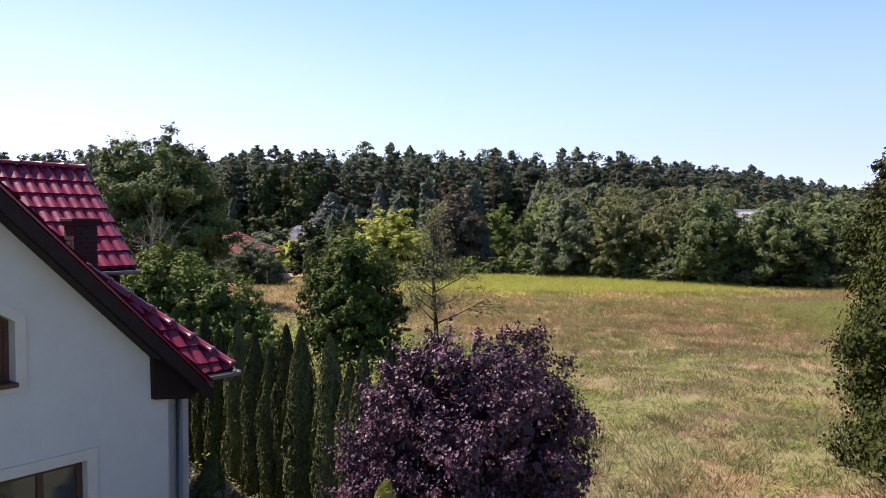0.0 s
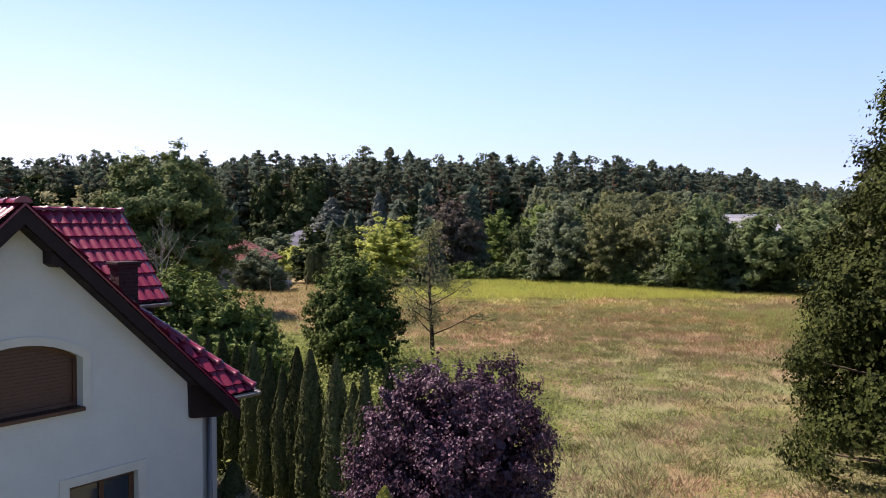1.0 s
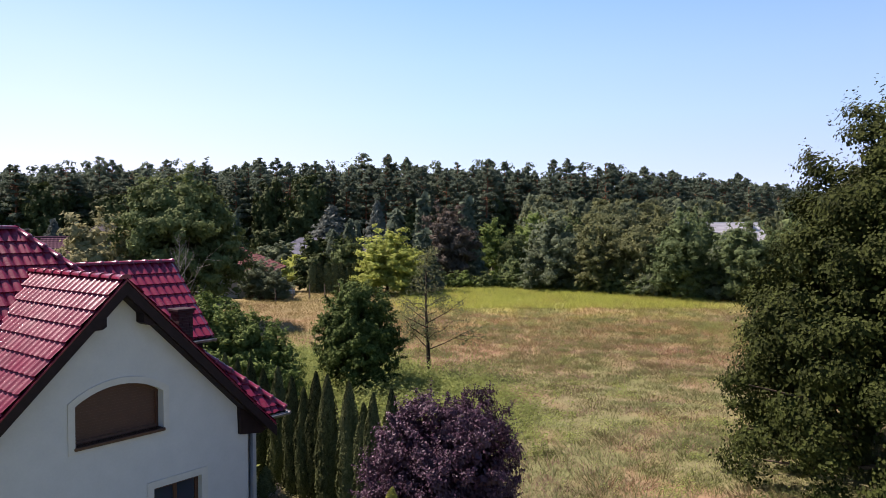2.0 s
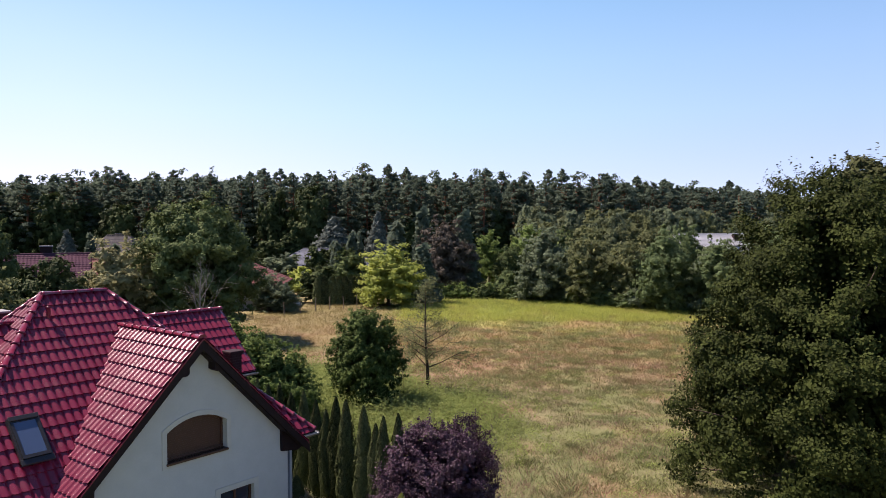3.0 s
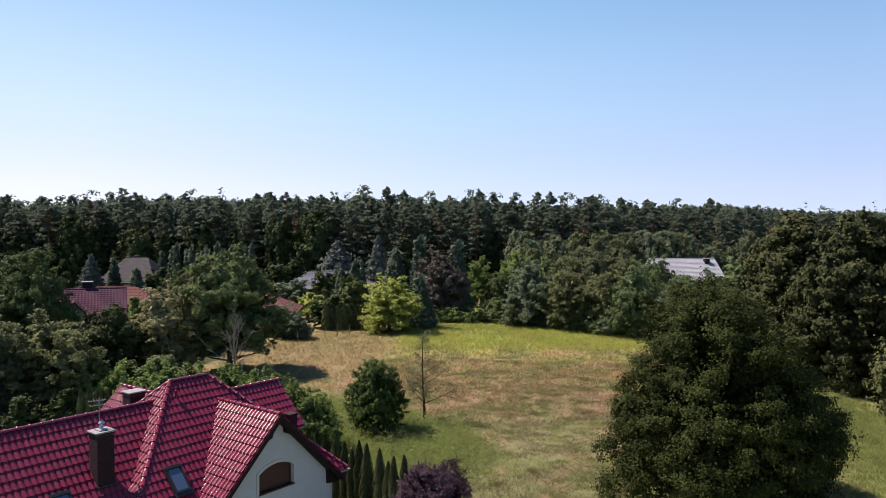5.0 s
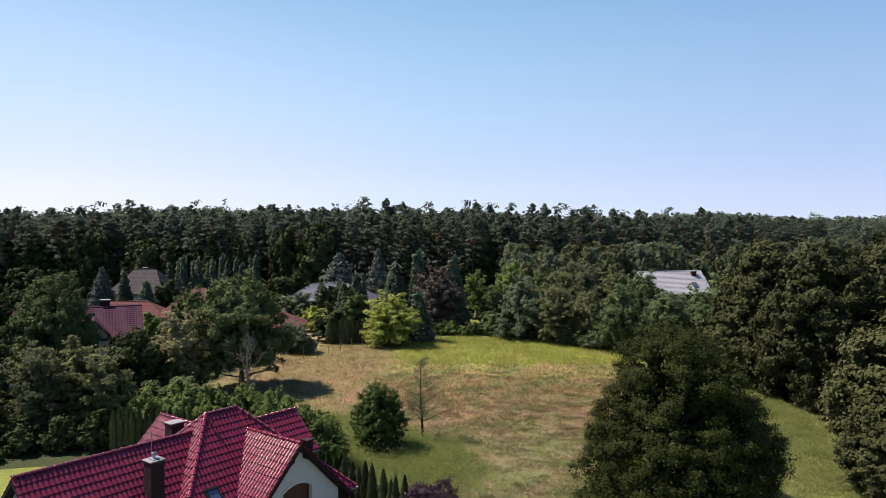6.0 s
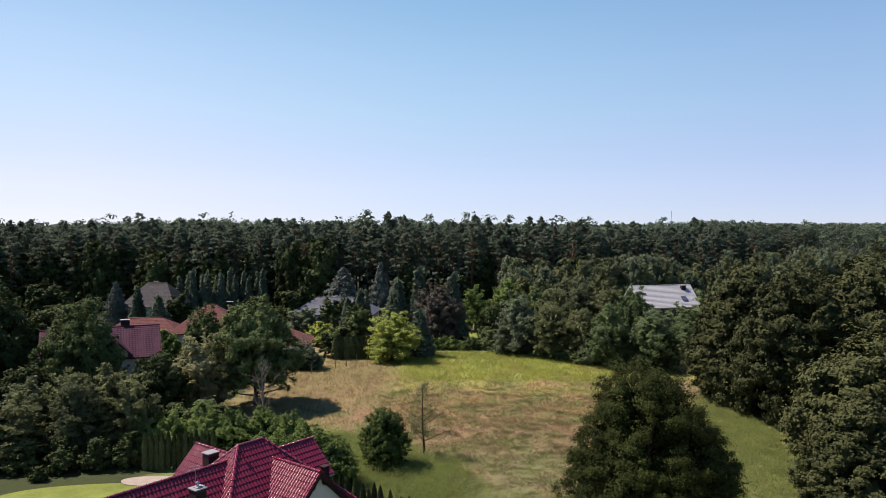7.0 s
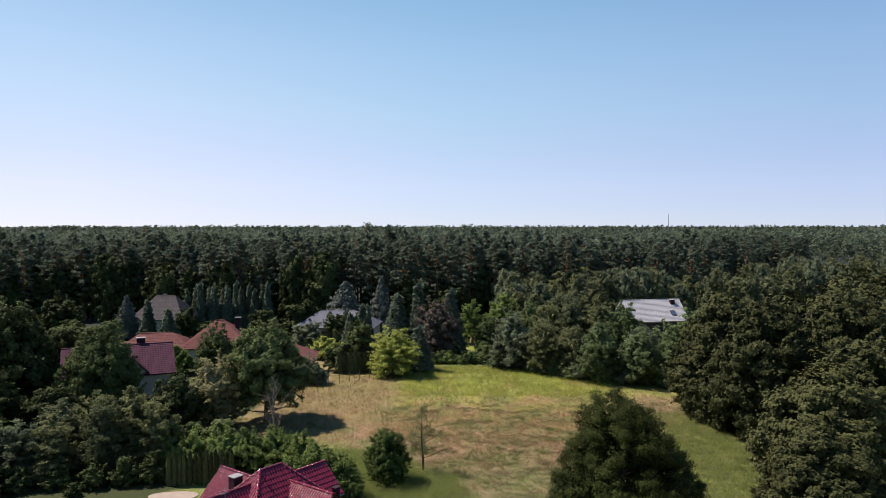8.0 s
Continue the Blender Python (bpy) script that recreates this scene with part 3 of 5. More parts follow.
def gutter(p, q, name="gutter"):
    p, q = Vector(p), Vector(q)
    d = q - p
    rot = d.to_track_quat("Y", "Z").to_matrix().to_4x4()
    bm = bmesh.new()
    ang = [math.pi + math.pi * i / 8 for i in range(9)]
    rows = []
    for y in (0, d.length):
        rows.append([bm.verts.new((0.065 * math.cos(a), y, 0.065 * math.sin(a))) for a in ang] + [bm.verts.new((0.055 * math.cos(a), y, 0.055 * math.sin(a) + 0.004)) for a in ang[::-1]])
    k = len(rows[0])
    for i in range(k):
        bm.faces.new((rows[0][i], rows[1][i], rows[1][(i + 1) % k], rows[0][(i + 1) % k]))
    bm.faces.new(rows[0])
    bm.faces.new(rows[1][::-1])
    return part(name, bm, M_ZINC, HOUSE, m=Matrix.Translation(p) @ rot)


gutter((EAVE_A + 0.05, 3.18, 2.66), (EAVE_A + 0.05, 4.08, 2.66))
gutter((EAVE_A + 0.05, -5.4, 2.66), (EAVE_A + 0.05, -3.1, 2.66))
gutter((-3.00, 2.55, 4.10), (-3.00, DB + 0.02, 4.10))
gutter((EAVE_A, 4.09, 2.66), (-8.5, 4.09, 2.66))
v, f = tube([(-0.74, 3.62, 2.6), (-1.03, 3.27, 2.42), (-1.03, 3.27, FLOOR_Z)], [0.045] * 3, 10)
part("downpipe", mesh_arrays("downpipe", v, f, M_GREYPIPE, True), M_GREYPIPE, HOUSE, "grey painted rain downpipe")


def grown(loop, by):
    """The loop pushed outwards by a width, the sill end kept level."""
    c = np.mean(loop, axis=0)
    out = []
    k = len(loop)
    for i in range(k):
        p, q, r = np.array(loop[i - 1]), np.array(loop[i]), np.array(loop[(i + 1) % k])
        n1 = np.array((q - p)[::-1]) * (1, -1)
        n2 = np.array((r - q)[::-1]) * (1, -1)
        nn = n1 / np.linalg.norm(n1) + n2 / np.linalg.norm(n2)
        nn = nn / (nn @ nn) * 2
        out.append(tuple(q + nn * by))
    return out


def window(loop, trim):
    win = new("window")
    win.parent = HOUSE
    big = grown(loop, trim)
    part("surround", pierced(big, [loop], lambda u, v, d: (GABLE + 0.022 - d, u, v), 0.022), M_SURROUND, win, "cream plaster surround")
    return win, big


# arched attic window with its brown roller shutter closed
arch_win, _ = window(ARCH, 0.115)
inner = grown(ARCH, -0.05)
part("window_frame", pierced(grown(ARCH, 0.004), [inner], lambda u, v, d: (GABLE - 0.16 - d, u, v), 0.06), M_BROWNFRAME, arch_win)
shut = part("shutter", bmesh.new(), M_BROWNFRAME, arch_win, "closed brown roller shutter")
z = 3.10
while z < 3.96:
    t = max(0.0, (z + 0.045 - 3.75) / 0.25)
    hw = 0.79 * math.sqrt(max(0.02, 1 - t * t)) if t > 0 else 0.79
    part("slat", box(GABLE - 0.21, GABLE - 0.185, 0.09 - hw, 0.09 + hw, z, z + 0.0485, 0.002), M_SHUTTER, shut)
    z += 0.049
part("sill", box(GABLE - 0.2, GABLE + 0.06, -0.72, 0.90, 3.015, 3.07, 0.008), M_BROWNFRAME, arch_win)

low_win, _ = window(LOWWIN, 0.13)
part("window_frame", pierced(grown(LOWWIN, 0.004), [[(0.75, 0.89), (1.14, 0.89), (1.14, 1.92), (0.75, 1.92)], [(1.21, 0.89), (1.59, 0.89), (1.59, 1.92), (1.21, 1.92)]],
                             lambda u, v, d: (GABLE - 0.11 - d, u, v), 0.06), M_BROWNFRAME, low_win)
for b0, b1 in ((0.75, 1.14), (1.21, 1.59)):
    part("pane", box(GABLE - 0.15, GABLE - 0.14, b0, b1, 0.89, 1.92), M_GLASS, low_win)
part("room_blind", box(GABLE - 0.6, GABLE - 0.58, 0.4, 1.9, 0.5, 2.2), M_SURROUND, low_win)


# roof windows
def roof_window(a, b, off, width=0.56, length=0.98):
    win = new("roof_window")
    win.parent = HOUSE
    nrm, down, across = Vector((0.7071, 0, 0.7071)), Vector((0.7071, 0, -0.7071)), Vector((0, 1, 0))
    win.matrix_basis = Matrix.Translation((a, b, off - a)) @ Matrix((across, -down, nrm)).transposed().to_4x4()
    tagged(win, "roof window with a dark metal flashing")
    w, h = width, length
    bm = pierced([(0, 0), (w, 0), (w, -h), (0, -h)], [[(0.035, -0.06), (w - 0.035, -0.06), (w - 0.035, -h + 0.05), (0.035, -h + 0.05)]], lambda u, v, d: (u, v, 0.125 - d), 0.125)
    part("frame", bm, M_FLASHING, win)
    part("top_cover", box(-0.02, w + 0.02, -0.06, 0.05, 0.125, 0.145, 0.008), M_FLASHING, win)
    part("pane", box(0.035, w - 0.035, -h + 0.05, -0.06, 0.09, 0.10), M_SKYGLASS, win)
    part("sash", pierced([(0.035, -0.06), (w - 0.035, -0.06), (w - 0.035, -h + 0.05), (0.035, -h + 0.05)], [[(0.06, -0.085), (w - 0.06, -0.085), (w - 0.06, -h + 0.08), (0.06, -h + 0.08)]],
                         lambda u, v, d: (u, v, 0.118 - d), 0.02), M_FLASHING, win)
    part("apron", box(-0.05, w + 0.05, -h - 0.14, -h, 0.05, 0.10, 0.01), M_FLASHING, win)
    part("side_flashing", box(-0.035, 0.0, -h - 0.05, 0.04, 0.0, 0.09), M_FLASHING, win)
    part("side_flashing", box(w, w + 0.035, -h - 0.05, 0.04, 0.0, 0.09), M_FLASHING, win)


roof_window(-2.19, -3.28, 2.06)
roof_window(-2.83, -6.72, 1.36)


# chimneys of clinker bricks
def brick_shaft(parent, x0, x1, y0, y1, z0, z1, singles=True):
    part("core", box(x0 + 0.008, x1 - 0.008, y0 + 0.008, y1 - 0.008, z0, z1), M_MORTAR, parent)
    lx, h, g = 0.22, 0.062, 0.011
    k = 0
    z = z0
    while z + h <= z1 + 0.001:
        for axis in (0, 1):
            lo, hi = ((x0, x1), (y0, y1))[axis]
            nb = max(2, round((hi - lo) / (lx + g)))
            step = (hi - lo) / nb
            sh = 0.5 * step if k % 2 else 0.0
            edges_ = [lo] + [lo + sh + i * step for i in range(nb + 1) if lo + 0.03 < lo + sh + i * step < hi - 0.03] + [hi]
            for e0, e1 in zip(edges_, edges_[1:]):
                for side in (0, 1):
                    if axis == 0:
                        yb = (y0 - 0.004, y0 + 0.04) if side == 0 else (y1 - 0.04, y1 + 0.004)
                        bmx = box(e0 + g / 2, e1 - g / 2, yb[0], yb[1], z, z + h)
                    else:
                        xb = (x0 - 0.004, x0 + 0.04) if side == 0 else (x1 - 0.04, x1 + 0.004)
                        bmx = box(xb[0], xb[1], e0 + g / 2, e1 - g / 2, z, z + h)
                    part("brick", bmx, M_CLINKER, parent)
        z += h + g
        k += 1


def chimney(x0, x1, y0, y1, z0, z1, cowl=False, name="chimney", cap=M_CONCRETE):
    ch = new(name)
    ch.parent = HOUSE
    tagged(ch, "dark clinker brick chimney with a concrete cap")
    brick_shaft(ch, x0, x1, y0, y1, z0, z1 - 0.09)
    part("collar", box(x0 - 0.03, x1 + 0.03, y0 - 0.03, y1 + 0.03, z1 - 0.09, z1 - 0.035, 0.006), M_CLINKER, ch)
    part("cap", box(x0 - 0.05, x1 + 0.05, y0 - 0.05, y1 + 0.05, z1 - 0.035, z1 + 0.02, 0.01), cap, ch, "chimney cap slab")
    cx, cy = (x0 + x1) / 2, (y0 + y1) / 2
    if cowl:
        v, f = tube([(cx, cy, z1), (cx, cy, z1 + 0.13), (cx, cy, z1 + 0.14), (cx, cy, z1 + 0.22)], [0.06, 0.06, 0.045, 0.045], 12)
        part("flue_pipe", mesh_arrays("flue_pipe", v, f, M_METALCAP, True), M_METALCAP, ch)
        v, f = tube([(cx, cy, z1 + 0.24), (cx, cy, z1 + 0.27), (cx, cy, z1 + 0.32)], [0.11, 0.10, 0.01], 12)
        part("cowl", mesh_arrays("cowl", v, f, M_METALCAP, True), M_METALCAP, ch, "metal rain cowl")
        part("flue_block", box(cx - 0.2, cx + 0.2, cy - 0.14, cy + 0.14, z1 + 0.02, z1 + 0.06, 0.01), M_CONCRETE, ch)
    part("flashing", box(x0 - 0.03, x1 + 0.06, y0 - 0.03, y1 + 0.03, z0 + 0.1, z0 + 0.16), M_FLASHING, ch)
    return ch


chimney(-3.25, -2.70, -5.28, -4.72, 4.0, 5.88, True)
chimney(-6.45, -5.90, -2.42, -1.80, 4.6, 6.20)
chimney(-2.78, -2.46, 2.48, 2.82, 3.3, 4.92, cap=M_CLINKER)

# vent pipe on the front slope, an aerial behind the ridge
v, f = tube([(-4.10, -1.60, 6.12), (-4.10, -1.60, 6.40), (-4.10, -1.60, 6.42), (-4.10, -1.60, 6.45)], [0.05, 0.05, 0.07, 0.01], 10)
part("vent_pipe", mesh_arrays("vent_pipe", v, f, M_TILE, True), M_TILE, HOUSE)
aerial = new("aerial")
aerial.parent = HOUSE
tagged(aerial, "grey metal television aerial on a mast")
rods = [tube([(-3.31, -4.9, 5.2), (-3.31, -4.9, 6.9)], [0.015, 0.015], 6)]
part("mast", tubes_mesh("mast", rods, M_GREYPIPE), M_GREYPIPE, aerial)
for zz, ln in ((6.80, 0.30), (6.64, 0.26)):
    part("boom", tubes_mesh("boom", [tube([(-3.31 - ln * 0.3, -4.9 - ln, zz), (-3.31 + ln * 0.2, -4.9 + ln * 0.6, zz)], [0.009, 0.009], 5)], M_GREYPIPE), M_GREYPIPE, aerial)
    for i in range(7):
        k = -ln + i * ln * 1.6 / 6
        cx, cy = -3.31 + k * 0.3, -4.9 + k
        part("element", tubes_mesh("element", [tube([(cx - 0.12, cy + 0.04, zz + 0.01), (cx + 0.12, cy - 0.04, zz + 0.01)], [0.005, 0.005], 4)], M_GREYPIPE), M_GREYPIPE, aerial)


# ---------------------------------------------------------------- plants
def unit(v):
    return v / (np.linalg.norm(v, axis=-1, keepdims=True) + 1e-9)


def leaf_cards(rng, pos, nrm, size, aspect=0.62, wild=0.6, droop=0.0, tri=False):
    """Leaf-shaped cards at pos, facing roughly along nrm."""
    k = len(pos)
    n = unit(nrm + wild * rng.normal(size=(k, 3)))
    t = unit(np.cross(n, rng.normal(size=(k, 3))))
    if droop:
        t = unit(t * (1 - droop) + np.array((0, 0, -1.0)) * droop)
    b = unit(np.cross(n, t))
    s = size * rng.uniform(0.65, 1.35, (k, 1))
    base, tip = pos - t * s * 0.5, pos + t * s * 0.5
    mid = pos + t * s * rng.uniform(-0.12, 0.12, (k, 1)) + n * s * 0.08
    w = b * s * aspect * 0.5
    if tri:
        return np.stack([base - w, base + w, tip], 1)
    return np.stack([base, mid - w, tip, mid + w], 1)


def puff_leaves(rng, puffs, radii, count, size, aspect=0.62, wild=0.6, droop=0.0, shell=0.3, squash=0.75, tri=False):
    area = radii ** 2
    idx = rng.choice(len(puffs), count, p=area / area.sum())
    d = unit(rng.normal(size=(count, 3)))
    r = radii[idx][:, None] * (1 - shell * rng.uniform(0, 1, (count, 1)) ** 0.7 + 0.12 * rng.normal(size=(count, 1)))
    off = d * r * np.array((1, 1, squash))
    return leaf_cards(rng, puffs[idx] + off, d + np.array((0, 0, 0.35)), size, aspect, wild, droop, tri)


def tree_thing(name, label, category, group=""):
    e = new(name)
    return tagged(e, label, category, group)


def broadleaf(name, label, h, w, leaves, size, leafmat, barkmat, seed, base=0.0, clumps=300, clump=0.05, droop=0.0, narrow=1.0, top=1.0, wild=0.32, tri=False, aspect=0.62, uneven=0.10, shoots=0.15, belly=0.17):
    """A broad-leaved tree: tapered trunk, limbs reaching into the crown, clumps of single leaves over an uneven dome, shoots that break its outline."""
    rng = np.random.default_rng(seed)
    t = tree_thing(name, label, "shrub" if name.endswith("shrub") else "tree")
    z0 = h * base
    g = np.linspace(0.0, 1.0, 240)
    prof = np.sin(np.pi * (belly + (0.975 - belly) * g ** top)) ** (0.62 * narrow)
    dr, dz = np.gradient(prof * w / 2, g), h - z0
    wt = prof * np.hypot(dr, dz)
    s = rng.choice(g, clumps, p=wt / wt.sum())
    rad, slope = np.interp(s, g, prof) * w / 2, np.interp(s, g, dr)
    ang = rng.uniform(0, 2 * np.pi, clumps)
    nrm = unit(np.stack([np.cos(ang) * dz, np.sin(ang) * dz, -slope], 1))
    mid = np.array((0, 0, z0 + 0.42 * (h - z0)))
    P = np.stack([rad * np.cos(ang), rad * np.sin(ang), z0 + (h - z0) * s], 1)
    wave = np.zeros(clumps)
    for i in range(9):
        q = unit(rng.normal(size=3)) * rng.uniform(7, 17) / w
        wave += np.sin(P @ q + rng.uniform(0, 6.28)) * 0.42
    P = mid + (P - mid) * (1 + uneven * np.clip(wave - 0.35, -1.9, 1.0))[:, None]
    P[:, 2] = np.maximum(P[:, 2], 0.03 * h)
    pr = w * clump * rng.uniform(0.55, 1.45, clumps)
    cen = P - nrm * (pr * rng.uniform(0.3, 1.8, clumps))[:, None]
    n_sh = int(leaves * shoots)
    n_cl = leaves - n_sh
    idx = rng.choice(clumps, n_cl, p=pr ** 2 / (pr ** 2).sum())
    v = unit(rng.normal(size=(n_cl, 3)) + 0.8 * nrm[idx] + np.array((0, 0, 0.25)))
    pos = cen[idx] + v * (pr[idx] * np.abs(rng.normal(0.64, 0.24, n_cl)))[:, None] * np.array((1.3, 1.3, 0.75))
    face = nrm[idx] * 0.55 + v * 0.75 + np.array((0, 0, 0.08))
    way = unit(nrm + np.array((0, 0, 0.45 - 1.3 * droop)) + 0.45 * rng.normal(size=(clumps, 3)))
    k = rng.integers(0, clumps, n_sh)
    far = pr[k] * rng.uniform(0.5, 1.0 + 1.25 * rng.uniform(0, 1, clumps)[k])
    pos = np.concatenate([pos, cen[k] + way[k] * far[:, None] + rng.normal(size=(n_sh, 3)) * (pr[k] * 0.16)[:, None]])
    face = np.concatenate([face, way[k] * 0.2 + np.array((0, 0, 0.7)) + 0.3 * nrm[k]])
    cards = leaf_cards(rng, pos, face, size, aspect, wild, droop, tri)
    # foliage deeper in the crown
    nc = max(300, leaves // 5)
    ci = rng.integers(0, clumps, nc)
    deep = mid + (cen[ci] - mid) * rng.uniform(0.5, 0.96, (nc, 1)) ** 0.7 + rng.normal(size=(nc, 3)) * w * 0.02
    inner = leaf_cards(rng, deep, nrm[ci], size * 1.35, 0.8, 0.9, droop * 0.5, tri)
    # the dense middle
    nk = max(160, leaves // 6)
    ci = rng.integers(0, clumps, nk)
    core = mid + (cen[ci] - mid) * rng.uniform(0.3, 0.86, (nk, 1))
    inner = np.concatenate([inner, leaf_cards(rng, core, nrm[ci], size * 3.0, 0.9, 0.6, 0.0, tri)])
    lean = rng.normal(size=2) * 0.015 * h
    rb = 0.018 * h + 0.02
    zs = np.linspace(0, 1, 7)
    path = np.stack([lean[0] * zs ** 2, lean[1] * zs ** 2, zs * h * 0.86 - 0.15], 1)
    tubes = [tube(path, rb * (1 - zs * 0.9) * (1 + 0.5 * np.exp(-zs * 14)), 8)]
    for c in cen[:: max(1, clumps // 16)]:
        k = np.clip(c[2] / (h * 0.86) * rng.uniform(0.35, 0.75), 0.06, 0.8)
        a = np.array((lean[0] * k * k, lean[1] * k * k, k * h * 0.86))
        m = (a + c) / 2 + np.array((0, 0, -0.03 * h)) + rng.normal(size=3) * 0.03 * w
        r = rb * (1 - k * 0.8) * 0.45
        tubes.append(tube([a, m, c * 0.95 + a * 0.05], [r, r * 0.6, r * 0.2], 5))
    part("trunk", tubes_mesh("trunk", tubes, barkmat), barkmat, t)
    part("crown", card_mesh("crown", np.concatenate([cards, inner]), leafmat), leafmat, t)
    t["h0"], t["w0"] = h, w
    return t


def pine(name, label, h, w, leaves, size, seed, base=0.5):
    rng = np.random.default_rng(seed)
    t = tree_thing(name, label, "tree")
    n_p = 105
    hs = np.sort(rng.uniform(0, 1, n_p) ** 0.8)
    ang = rng.uniform(0, 6.28, n_p)
    lobe = 1 + 0.28 * np.sin(ang * 2 + rng.uniform(0, 6)) * np.sin(hs * 7 + rng.uniform(0, 6))
    env = (1.02 - hs ** 2.6) ** 0.6 * (0.5 + 0.5 * np.minimum(1, hs * 2.4)) * lobe
    pr = w * rng.uniform(0.075, 0.15, n_p) * (0.45 + 0.55 * env)
    rr = np.maximum(0, w / 2 * env - pr * 0.6) * rng.uniform(0.3, 1.0, n_p)
    puffs = np.stack([rr * np.cos(ang), rr * np.sin(ang), h * base + (h * (1 - base) - 0.5) * hs], 1)
    cards = puff_leaves(rng, puffs, pr, leaves, size, aspect=0.45, wild=0.5, shell=0.7, squash=0.5, tri=True)
    inner = puff_leaves(rng, puffs, pr * 0.6, leaves // 4, size * 1.8, aspect=0.7, shell=0.6, squash=0.45, tri=True)
    cards = np.concatenate([cards, inner])
    zs = np.linspace(0, 1, 5)
    rb = 0.011 * h + 0.04
    lean = rng.normal(size=2) * 0.015 * h
    tubes = [tube(np.stack([lean[0] * zs, lean[1] * zs, zs * h * 0.96 - 0.3], 1), rb * (1 - zs * 0.85), 6)]
    for p, k in zip(puffs[::2], hs[::2]):
        a = np.array((lean[0] * p[2] / h, lean[1] * p[2] / h, p[2] - 0.5))
        tubes.append(tube([a, p], [rb * 0.3, rb * 0.08], 4))
    part("trunk", tubes_mesh("trunk", tubes, M_PINEBARK), M_PINEBARK, t)
    part("crown", card_mesh("crown", cards, L_PINE), L_PINE, t)
    t["h0"], t["w0"] = h, w
    return t


def conifer(name, label, h, w, leaves, size, leafmat, seed, taper=0.9, base=0.04, tiers=0, fat=1.0, category="tree"):
    """A cone or column of needle sprays; tiers gives it drooping branch storeys."""
    rng = np.random.default_rng(seed)
    t = tree_thing(name, label, category)
    hs = 1 - np.sqrt(rng.uniform(0, 1, leaves)) if taper > 0.8 else rng.uniform(0, 1, leaves) ** 1.15
    ang = rng.uniform(0, 6.28, leaves)
    env = (1 - hs ** fat) ** taper if taper > 0.8 else np.minimum(1, (1 - hs) ** 0.75 * 2.1) * np.minimum(1, 0.75 + hs * 1.5)
    wob = 1 + 0.13 * np.sin(ang * 3 + hs * 9 + seed) + 0.09 * np.sin(ang * 7 - hs * 23)
    if tiers:
        wob *= 0.72 + 0.38 * np.abs(np.sin(hs * np.pi * tiers + 0.6 * np.sin(ang * 2)))
        wob *= 0.8 + 0.3 * np.abs(np.sin(ang * 4.5 + np.floor(hs * tiers) * 1.7))
    r = w / 2 * env * wob * (1 - (0.35 if tiers else 0.14) * rng.uniform(0, 1, leaves) ** 2) + 0.02 * w
    pos = np.stack([r * np.cos(ang), r * np.sin(ang), h * base + hs * h * (1 - base)], 1)
    nr = np.stack([np.cos(ang), np.sin(ang), np.full(leaves, 0.35 if tiers else 0.05)], 1)
    cards = leaf_cards(rng, pos, nr, size, 0.5, 0.5 if tiers else 0.2, -0.45 if not tiers else 0.35, tri=tiers > 0)
    nc = leaves // 4
    ci = rng.choice(leaves, nc, replace=False)
    inner = pos[ci] * np.array((0.68, 0.68, 0.96))
    cards = np.concatenate([cards, leaf_cards(rng, inner, nr[ci], size * 2.4, 0.8, 0.3, -0.5 if not tiers else 0.3, tri=tiers > 0)])
    zs = np.linspace(0, 1, 4)
    part("trunk", tubes_mesh("trunk", [tube(np.stack([zs * 0, zs * 0, zs * h * 0.9 - 0.1], 1), (0.012 * h + 0.03) * (1 - zs * 0.9), 6)], M_BARK), M_BARK, t)
    part("crown", card_mesh("crown", cards, leafmat), leafmat, t)
    t["h0"], t["w0"] = h, w
    return t


USED = set()


def plant(proto, x, y, h, w, turn=None, leafmat=None, label="", z=None):
    """Sets a plant, or a copy of it, at its place and size."""
    zz = float(gz(x, y)) if z is None else z
    turn = (x * 37 + y * 91) % 360 if turn is None else turn
    m = pose(x, y, zz - 0.05, 0, 0, turn) @ Matrix.Diagonal((w / proto["w0"], w / proto["w0"], h / proto["h0"], 1))
    if proto.name in USED:
        ob = copy_thing(proto, m)
        ob.matrix_basis = m
    else:
        ob = proto
        ob.matrix_basis = m
        USED.add(proto.name)
    if leafmat is not None:
        for c in ob.children:
            if c.name.startswith("crown"):
                c.material_slots[0].link = "OBJECT"
                c.material_slots[0].material = leafmat
    if label:
        tagged(ob, label)
    return ob


# near trees of their own
maple = broadleaf("purple_maple", "round dark purple-leaved maple beside the house", 4.4, 3.5, 78000, 0.056, L_MAPLE, M_BARK, 11, clumps=520, clump=0.055, top=1.3, narrow=0.8, wild=0.5, aspect=0.7, uneven=0.09, shoots=0.2, belly=0.22)
plant(maple, 0.36, 8.8, 4.35, 3.02, 0)
alder = broadleaf("alder_tree", "large dense dark green alder at the meadow edge", 10.8, 11.4, 135000, 0.104, L_NEARALDER, M_BARK, 5, clumps=560, clump=0.042, top=1.0, aspect=0.75, wild=0.35, uneven=0.085, shoots=0.10, belly=0.34, narrow=1.3)
plant(alder, 13.2, 13.8, 10.8, 10.5, 40)
oak = broadleaf("broadleaf_tree", "large rounded green tree beside the meadow", 10, 9, 34000, 0.20, L_MID, M_BARK, 21, clumps=420, clump=0.045, top=0.85, tri=True, aspect=0.8, uneven=0.11, belly=0.2)
big_oak = broadleaf("broadleaf_tree", "large dense brown-green tree beside the meadow", 12, 11, 70000, 0.25, L_OAK, M_BARK, 20, clumps=420, clump=0.05, top=0.85, tri=True, aspect=0.8, uneven=0.10, shoots=0.10, belly=0.2)
